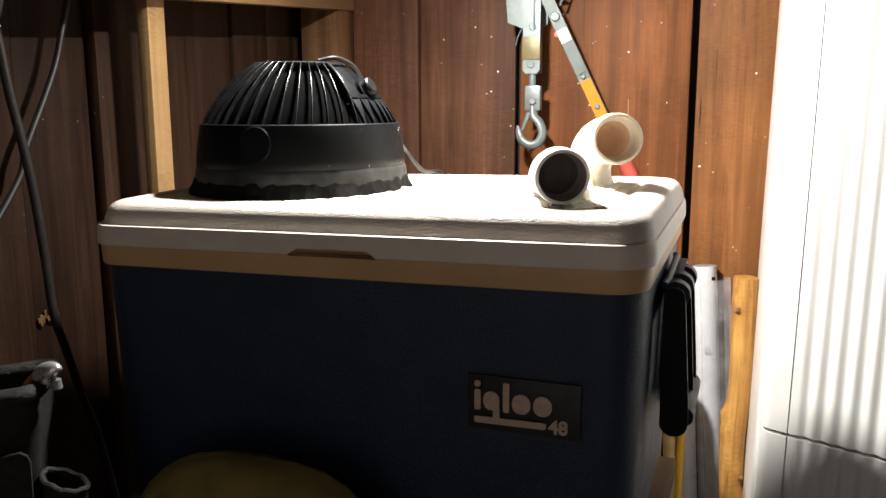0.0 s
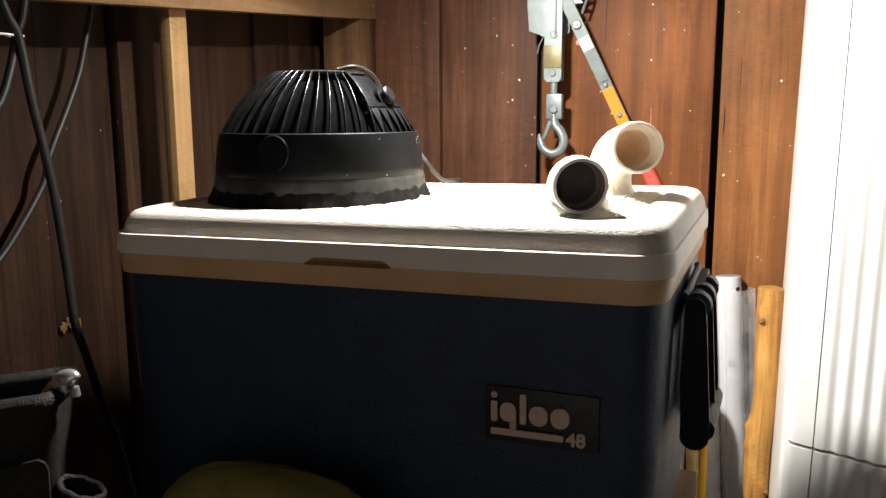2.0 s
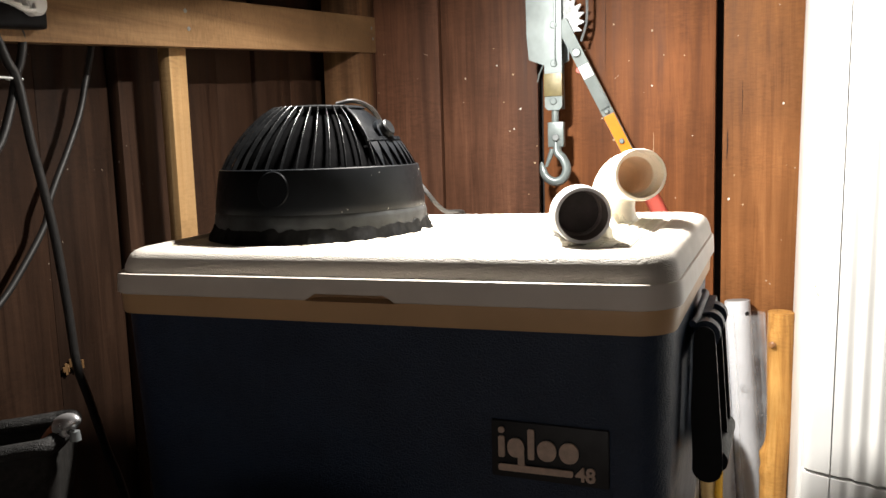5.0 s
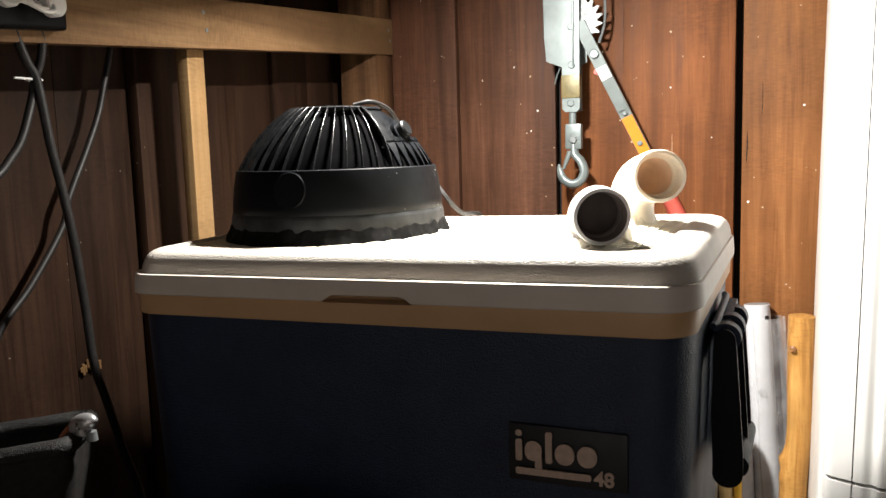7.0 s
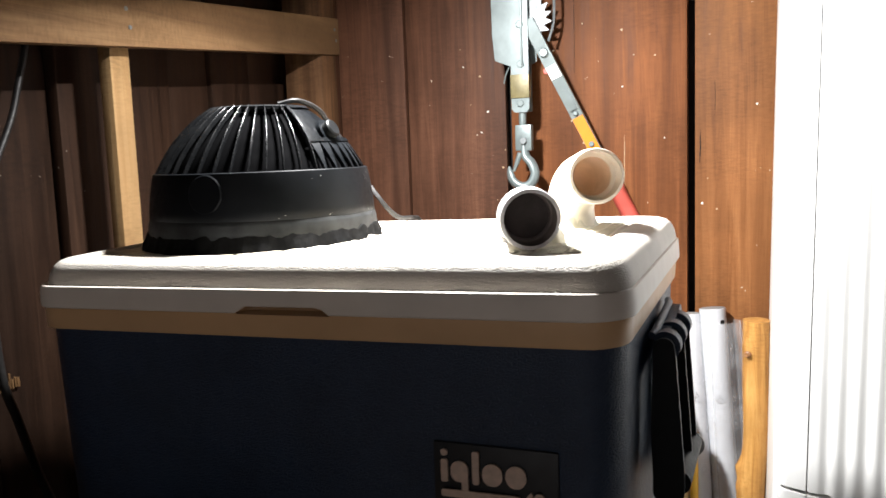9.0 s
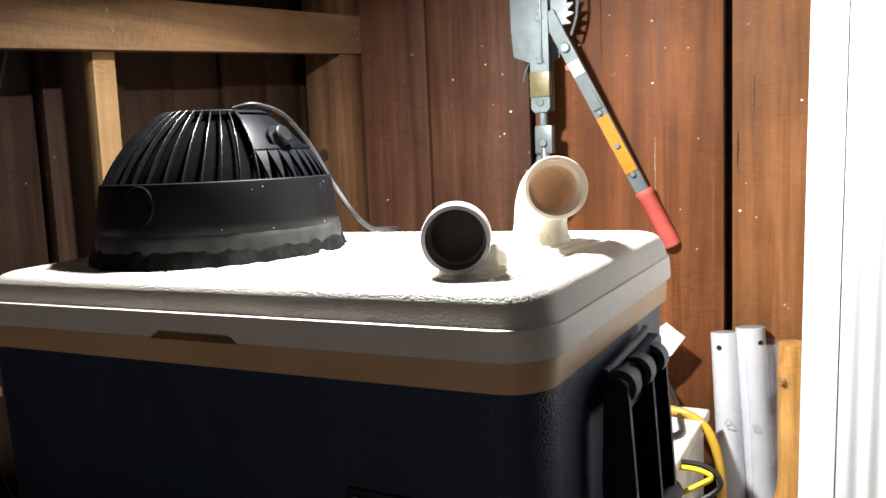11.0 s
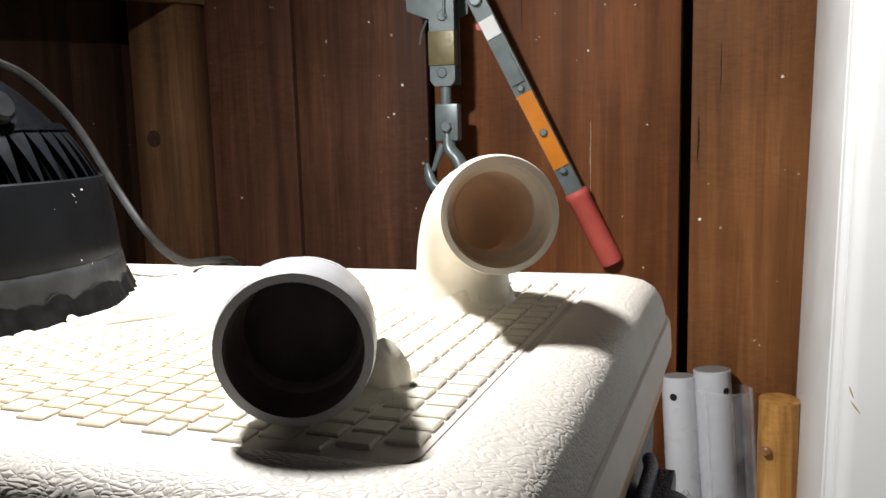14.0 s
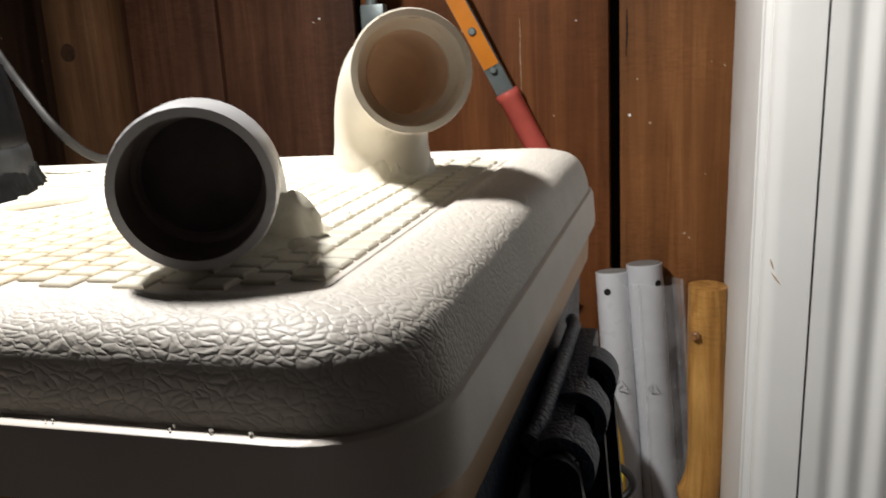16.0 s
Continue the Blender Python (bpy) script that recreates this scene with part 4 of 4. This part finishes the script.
ll = (L1 - L0).length
lever = part("lever", on_lever(-0.03, ll * 0.80, 0.0122, 0.010, 0.0), STEEL, hoist, "flat steel lever")
part("label_strip", on_lever(ll * 0.405, ll * 0.655, 0.0114, 0.011, 0.0012, 0.0003), ORANGE, lever, "orange label strip")
part("paper_label", on_lever(ll * 0.155, ll * 0.215, 0.011, 0.011, 0.0012, 0.0003), PAPER, lever, "small white label")
part("sleeve", on_lever(ll * 0.28, ll * 0.37, 0.009, 0.012, 0.002, 0.002), STEEL, lever, "sliding steel sleeve")
part("red_grip", tube([L0 + ld * ll * s for s in (0.742, 0.745, 0.75, 0.765, 0.77, 0.98, 0.995, 1.0)], [0.013, 0.0165, 0.0175, 0.0175, 0.016, 0.0165, 0.0155, 0.012], 20), RED_GRIP, lever, "faded red vinyl grip")
for s, r in ((0.095, 0.009), (0.39, 0.005), (0.54, 0.0055), (0.67, 0.005)):
    p = L0 + ld * ll * s
    part("rivet", disc((p.x, p.y - 0.0165, p.z), (0, 1, 0), r, 0.016, 12, bev=0.0015), STEEL, lever)
p = L0 + ld * ll * 0.18
part("pawl_knob", disc((p.x - 0.015, p.y - 0.006, p.z), (0, 1, 0), 0.006, 0.012, 14, bev=0.001), RED_GRIP, lever, "small red knob")
hook = part("hook_block", box(0.004, 0.038, YH - 0.008, YH + 0.012, B + 0.462, B + 0.514, 0.004), STEEL, hoist, "steel hook block")
part("swivel", tube([(0.019, YH, B + 0.50), (0.019, YH, B + 0.545)], 0.0075, 14), STEEL, hook)
part("block_bolt", disc((0.022, YH - 0.014, B + 0.482), (0, 1, 0), 0.0075, 0.008, 6, bev=0.001), STEEL_DARK, hook)
hk = spline([(0.022, YH, B + 0.475), (0.024, YH - 0.003, B + 0.452), (0.037, YH - 0.006, B + 0.437), (0.044, YH - 0.008, B + 0.416), (0.036, YH - 0.010, B + 0.397), (0.018, YH - 0.011, B + 0.391), (0.000, YH - 0.010, B + 0.402), (-0.007, YH - 0.009, B + 0.420), (-0.009, YH - 0.008, B + 0.432)], 6)
nk = len(hk)
part("hook", tube(hk, [0.0088 + 0.0015 * math.sin(3.14 * i / nk) - (0.0065 * max(0, i / nk - 0.8) / 0.2) for i in range(nk)], 16, flat=0.8), STEEL, hook, "forged steel hook")
part("latch", tube([(0.014, YH - 0.006, B + 0.458), (0.008, YH - 0.009, B + 0.44), (0.001, YH - 0.010, B + 0.422)], [0.006, 0.005, 0.003], 10), STEEL, hook)
part("split_pin", tube([(-0.004, YH - 0.006, B + 0.628), (-0.012, YH - 0.006, B + 0.612), (-0.016, YH - 0.005, B + 0.596)], 0.0016, 6), STEEL, hoist)
part("plate_flange", box(0.022, 0.025, YH - 0.016, YH + 0.045, B + 0.630, B + 0.90, 0.0008), STEEL, hoist, "folded edge of the side plate")
part("hanger", tube([(0.02, YH + 0.02, B + 0.88), (0.02, YH + 0.02, B + 1.0), (0.02, 0.975, B + 1.02)], 0.005, 10), STEEL_DARK, hoist)

FRAME = HOME

# ---- left side: tool bag, cables, power strip ----
FRAME = set_down((-0.265, -0.150, B), 1.0, 33, (-0.016, 0, 0))
crate = thing("crate", (-0.40, -0.1, 0), "plain dark wooden crate under the tool bag", "crate")
part("crate_box", box(-0.440, -0.365, -0.148, -0.050, 0.0, B, 0.004), BENCH, crate)
bag = thing("tool_bag", (-0.34, -0.1, B), "open black canvas tool bag with a rolled leather rim", "bag")


def bag_ring(grow, z, slope=0.0):
    pts = rrect(-0.430 - grow, -0.270 + grow, -0.148 - grow, -0.050 + grow, 0.016, 6, 12)
    return [(x + 0.003 * noise.noise(Vector((x * 25, y * 25, z * 18))), y + 0.004 * noise.noise(Vector((x * 22, y * 30, z * 16 + 4))),
             z + slope * (x + 0.27)) for x, y in pts]


part("bag_body", loft([bag_ring(-0.004, B + 0.001), bag_ring(0.0, B + 0.006), bag_ring(0.001, B + 0.07), bag_ring(-0.002, B + 0.13, 0.03), bag_ring(0.003, B + 0.17, 0.06), bag_ring(0.004, B + 0.212, 0.10),
                       bag_ring(-0.002, B + 0.212, 0.10), bag_ring(-0.006, B + 0.17, 0.06), bag_ring(-0.008, B + 0.06)], cap0=True, cap1=True), CANVAS, bag)
rim_line = bag_ring(0.002, B + 0.208, 0.10)
part("rolled_rim", tube(rim_line + rim_line[:2], 0.0095, 12), LEATHER, bag, "rolled leather rim")
# ribbed strap hanging down the front
bms = bmesh.new()
strap = [(-0.345, -0.12), (-0.286, -0.12), (-0.284, -0.012), (-0.287, -0.004), (-0.294, 0.0), (-0.338, -0.008), (-0.347, -0.016)]
slab([(a + 0.012, b) for a, b in strap], 0.006, (0, -0.160, B + 0.150), (1, 0, 0), (0, 0, 1), 0.0015, bms)
part("strap", bms, CANVAS, bag, "woven webbing strap")
bms = bmesh.new()
for k in range(15):
    z = B + 0.145 - 0.007 * k
    tube([(-0.332, -0.1605, z - 0.011), (-0.276, -0.1605, z - 0.005)], 0.0019, 6, bms)
tagged(part("ribbing", bms, CANVAS, bag, "fine ribs of the webbing"), kind="stuff")
part("strap_root", box(-0.332, -0.275, -0.158, -0.144, B + 0.03, B + 0.06, 0.004), CANVAS, bag)


FRAME = HOME


def pocket_ring(k, z):
    return [(-0.262 + 0.027 * k * math.cos(a * math.pi / 14), -0.140 + 0.017 * k * math.sin(a * math.pi / 14), z - 0.006 * math.cos(a * math.pi / 14) + 0.003 * noise.noise(Vector((a * 0.5, z * 20, 1)))) for a in range(28)]


pocket = part("side_pocket", loft([pocket_ring(0.8, B + 0.004), pocket_ring(0.95, B + 0.05), pocket_ring(1.0, B + 0.108), pocket_ring(0.93, B + 0.108), pocket_ring(0.85, B + 0.03)], cap0=True, cap1=True), CANVAS, bag, "open side pocket")
pr = pocket_ring(0.98, B + 0.109)
part("pocket_rim", tube(pr + pr[:2], 0.0033, 8), LEATHER, pocket)
wrench = thing("pliers", (-0.30, -0.10, B + 0.19), "chrome pliers head with red grips standing in the bag", "tool")
bmh = bmesh.new()
bmesh.ops.create_icosphere(bmh, subdivisions=4, radius=1.0)
tilt = Matrix.Translation((-0.284, -0.130, B + 0.224)) @ Matrix.Rotation(radians(-22), 4, "Y") @ Matrix.Diagonal((0.021, 0.010, 0.0125, 1))
for v in bmh.verts:
    if v.co.z < -0.1 and v.co.x > 0.0:
        v.co.z *= 0.45
bmh.transform(tilt)
part("head", bmh, CHROME, wrench, "chrome head")
part("jaw", tube([(-0.272, -0.130, B + 0.219), (-0.272, -0.130, B + 0.209)], [0.005, 0.006], 12), STEEL_DARK, wrench, "toothed steel jaw")
part("grip", tube(spline([(-0.345, -0.128, B + 0.150), (-0.325, -0.130, B + 0.185), (-0.308, -0.130, B + 0.207), (-0.294, -0.130, B + 0.220)], 5), 0.0090, 12, flat=0.8), COPPER, wrench, "worn red grip")

FRAME = set_down((-0.053, -0.081, B), 0.9679, 0, (-0.0158, 0.022, 0))
lime = thing("cloth_heap", (-0.03, -0.085, B), "dull ochre cloth heap before the cooler", "cloth")
rings = []
for i in range(9):
    t = i / 8
    rr = math.cos(t * math.pi / 2) ** 0.8
    rings.append([(-0.055 + 0.180 * rr * math.cos(2 * math.pi * k / 40) * (1 + 0.06 * noise.noise(Vector((math.cos(2 * math.pi * k / 40) * 2, math.sin(2 * math.pi * k / 40) * 2, t * 3)))),
                   -0.085 + 0.055 * rr * math.sin(2 * math.pi * k / 40), B + 0.002 + 0.136 * math.sin(t * math.pi / 2) + 0.010 * rr * t * noise.noise(Vector((math.cos(k * 0.157) * 2, math.sin(k * 0.157) * 2, t * 3)))) for k in range(40)])
part("cloth", loft(rings, cap0=True, cap1=True), LIME, lime)

FRAME = HOME
strip = thing("power_strip", (-0.44, -0.13, 1.06), "black power strip with white plugs fixed on the beam", "power strip")
bm = box(-0.4495, -0.428, -0.30, 0.028, 1.061, 1.118, 0.006, 3)
bmesh.ops.transform(bm, matrix=Matrix(((1, 0, 0, 0), (0, 1, 0, 0), (0, 0.07, 1, 0), (0, 0, 0, 1))), verts=bm.verts)
part("strip_body", bm, BLACK, strip)
part("plug", disc((-0.414, 0.002, 1.091), (-1, 0, 0), 0.0155, 0.014, 24, bev=0.003), PAPER, strip, "white plug")
part("plug", disc((-0.416, -0.060, 1.094), (-1, 0, 0), 0.0150, 0.013, 24, bev=0.003), PAPER, strip, "white plug")
for k in range(4):
    part("twisted_lead", tube(spline([(-0.416, -0.004 - 0.012 * k, 1.089), (-0.408, -0.010 - 0.010 * k, 1.080 + 0.002 * k), (-0.406, -0.028 - 0.008 * k, 1.078 + 0.003 * k), (-0.408, -0.045 - 0.004 * k, 1.086), (-0.414, -0.062, 1.096 + 0.002 * k)], 6), 0.0024, 7), PAPER, strip, "white lead")


def cable(name, pts, r, label, mat=None):
    ob = thing(name, pts[-1], label, "cable", "cables by the side wall")
    part("flex", tube(spline(pts, 8), r, 10), mat or RUBBER, ob)
    return ob


FRAME = HOME
cable("power_cable", [(-0.445, -0.050, 1.105), (-0.455, -0.0412, 1.0897), (-0.455, -0.0165, 1.0266), (-0.455, -0.003, 1.0005), (-0.455, 0.0088, 0.9244), (-0.455, 0.0205, 0.867), (-0.455, 0.0319, 0.8003), (-0.455, 0.0415, 0.7089), (-0.455, 0.048, 0.6304), (-0.455, 0.0629, 0.5792), (-0.455, 0.086, 0.4989), (-0.455, 0.1111, 0.4223), (-0.46, 0.15, 0.25), (-0.46, 0.16, 0.008)], 0.0060, "thick black power cable hanging down the side wall")
cable("power_cable", [(-0.445, -0.018, 1.10), (-0.455, -0.0062, 1.0814), (-0.455, 0.0092, 1.0563), (-0.458, 0.0082, 1.0288), (-0.462, 0.0008, 1.0042), (-0.462, -0.0089, 0.9728), (-0.460, -0.0276, 0.9314), (-0.460, -0.0457, 0.9078), (-0.460, -0.0708, 0.8852), (-0.46, -0.13, 0.86), (-0.46, -0.22, 0.88)], 0.0054, "black power cable looping along the side wall")
cable("power_cable", [(-0.548, 0.2187, 1.12), (-0.548, 0.2127, 1.0692), (-0.548, 0.1938, 1.0096), (-0.548, 0.179, 0.9675), (-0.548, 0.1531, 0.9179), (-0.548, 0.114, 0.8502), (-0.548, 0.097, 0.8072), (-0.548, 0.0383, 0.7355), (-0.548, -0.0194, 0.6774), (-0.548, -0.06, 0.58), (-0.548, -0.12, 0.45), (-0.548, -0.15, 0.2), (-0.548, -0.15, 0.01)], 0.0048, "thin black cable slung across the side wall")
FRAME = set_down((-0.415, -0.062, 1.003), 1.0, 0, (-0.0485, 0.060, 0.0008))
tie = thing("cable_tie", (-0.41, -0.055, B + 0.60), "white cable tie round the black cables", "cable tie")
part("band", tube([(-0.4195 + 0.0085 * math.cos(a * math.pi / 6), -0.056 + 0.0095 * math.sin(a * math.pi / 6), B + 0.603) for a in range(13)], 0.0016, 6), PAPER, tie)
part("tail", tube([(-0.411, -0.06, B + 0.603), (-0.40, -0.085, B + 0.602), (-0.40, -0.10, B + 0.602)], 0.0015, 6), PAPER, tie)

FRAME = HOME

# ---- timbers, boards ----
stud = part("stud", box(-0.504, -0.481, 0.303, 0.343, 0.0, 2.45, 0.002), WOOD_PINE, label="pale pine upright stud on the side wall")
tagged(stud, kind="structure")
post = part("corner_post", box(-0.547, -0.457, 0.884, 0.948, 0.0, 2.45, 0.002), WOOD_POST, label="brown pine post in the corner")
tagged(post, kind="structure")
part("knot", disc((-0.512, 0.8838, 0.905), (0, 1, 0), 0.0135, 0.003, 24, bev=0.0003), plain("dark_pine_knot", (0.045, 0.020, 0.010), 0.6, vary=0.5, scale=120), post)
bm = box(-0.028, 0.0, -1.2, 0.966, 0.0, 0.0775, 0.002)
bmesh.ops.transform(bm, matrix=Matrix(((1, 0, 0, -0.450), (0, 1, 0, 0), (0, 0.070, 1, 1.0470), (0, 0, 0, 1))), verts=bm.verts)
beam = part("wall_beam", bm, WOOD_BEAM, label="pale pine beam along the side wall")
tagged(beam, kind="structure")
for y, dz_ in ((0.310, 0.055), (0.316, 0.028), (0.935, 0.053), (0.94, 0.030)):
    part("nail", disc((-0.4492, y, 1.047 + 0.070 * y + dz_), (-1, 0, 0), 0.0035, 0.003, 10), STEEL_DARK, beam)

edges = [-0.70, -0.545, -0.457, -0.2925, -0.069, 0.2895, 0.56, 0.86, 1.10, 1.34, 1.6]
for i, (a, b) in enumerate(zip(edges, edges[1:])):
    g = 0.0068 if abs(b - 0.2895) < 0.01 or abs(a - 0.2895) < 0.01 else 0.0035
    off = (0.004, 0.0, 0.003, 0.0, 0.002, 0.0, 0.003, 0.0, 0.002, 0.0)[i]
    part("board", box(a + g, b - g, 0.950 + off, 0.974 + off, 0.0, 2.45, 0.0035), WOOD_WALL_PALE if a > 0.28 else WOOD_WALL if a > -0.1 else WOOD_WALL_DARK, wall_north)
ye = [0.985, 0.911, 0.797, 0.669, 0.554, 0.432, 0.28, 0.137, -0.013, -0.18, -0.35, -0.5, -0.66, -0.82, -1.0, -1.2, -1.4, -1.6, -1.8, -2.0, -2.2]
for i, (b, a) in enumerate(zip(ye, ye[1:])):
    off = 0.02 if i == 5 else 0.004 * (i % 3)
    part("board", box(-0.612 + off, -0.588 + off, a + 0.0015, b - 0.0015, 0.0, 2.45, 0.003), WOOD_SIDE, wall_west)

# cracks, drips and a torn splinter on the boards
CRACK = plain("deep_wood_crack", (0.012, 0.008, 0.006), 0.9)
DRIP = plain("pale_dried_drip", (0.42, 0.30, 0.18), 0.5, vary=0.3, scale=150)
SPLINTER = wood("torn_raw_wood", (0.08, 0.04, 0.015), (0.13, 0.07, 0.028), (0.18, 0.11, 0.048), 0.7, vary=False)
for pts_, r_, m_, nm in (
        ([(0.3065, 0.9495, 0.918), (0.3060, 0.9495, 0.905), (0.3064, 0.9495, 0.890), (0.3056, 0.9495, 0.872), (0.3050, 0.9495, 0.858)], 0.0013, CRACK, "crack"),
        ([(0.3320, 0.9495, 1.01), (0.3324, 0.9495, 0.98), (0.3320, 0.9495, 0.945)], 0.0006, CRACK, "crack"),
        ([(0.1650, 0.9515, 0.915), (0.1654, 0.9515, 0.893), (0.1646, 0.9515, 0.868), (0.1652, 0.9515, 0.838), (0.1648, 0.9515, 0.813)], 0.0009, DRIP, "drip"),
        ([(0.0700, 0.9515, 1.21), (0.0703, 0.9515, 1.13), (0.0698, 0.9515, 1.04)], 0.0005, CRACK, "crack")):
    line_ = spline(pts_, 4)
    n_ = len(line_)
    part(nm, tube(line_, [r_ * (0.25 + math.sin(math.pi * i / (n_ - 1)) * (0.75 + 0.4 * math.sin(i * 2.3))) for i in range(n_)], 6, flat=0.6), m_, wall_north)
rng = random.Random(12)
for k in range(9):
    y0_, z0_ = 0.138 + 0.0045 * k, 0.588 + rng.uniform(-0.004, 0.004)
    part("splinter", box(-0.5845, -0.5825 + rng.uniform(0, 0.002), y0_, y0_ + rng.uniform(0.003, 0.0055), z0_ - rng.uniform(0.004, 0.012), z0_ + rng.uniform(0.003, 0.012), 0.0006, 1), SPLINTER, wall_west)
for k in range(26):
    cx_, cz_ = rng.choice([(0.25, 0.93), (0.16, 1.04), (0.06, 1.02), (-0.14, 1.02), (0.36, 0.83), (-0.12, 0.88)])
    x_, z_ = cx_ + rng.gauss(0, 0.035), cz_ + rng.gauss(0, 0.07)
    w_ = rng.uniform(0.0008, 0.0022)
    part("paint_spot", disc((x_, 0.9492, z_), (0, 1, 0), w_, 0.004, 9), DRIP if k % 3 else FLECK, wall_north)

INK = plain("grey_print", (0.33, 0.34, 0.35), 0.6)
for mx_, my_, mz_, on_ in ((0.3035, 0.8765, 0.430, bare_pipe), (0.345, 0.8840, 0.425, film)):
    bmk = bmesh.new()
    for k in range(3):
        a0_, a1_ = radians(90 + 120 * k + 14), radians(90 + 120 * k + 106)
        tube([(mx_ + 0.0065 * math.cos(a0_), my_, mz_ + 0.0065 * math.sin(a0_)), (mx_ + 0.0065 * math.cos(a1_), my_, mz_ + 0.0065 * math.sin(a1_))], 0.0007, 6, bmk)
    part("printed_mark", bmk, INK, on_, "grey printed triangle mark")
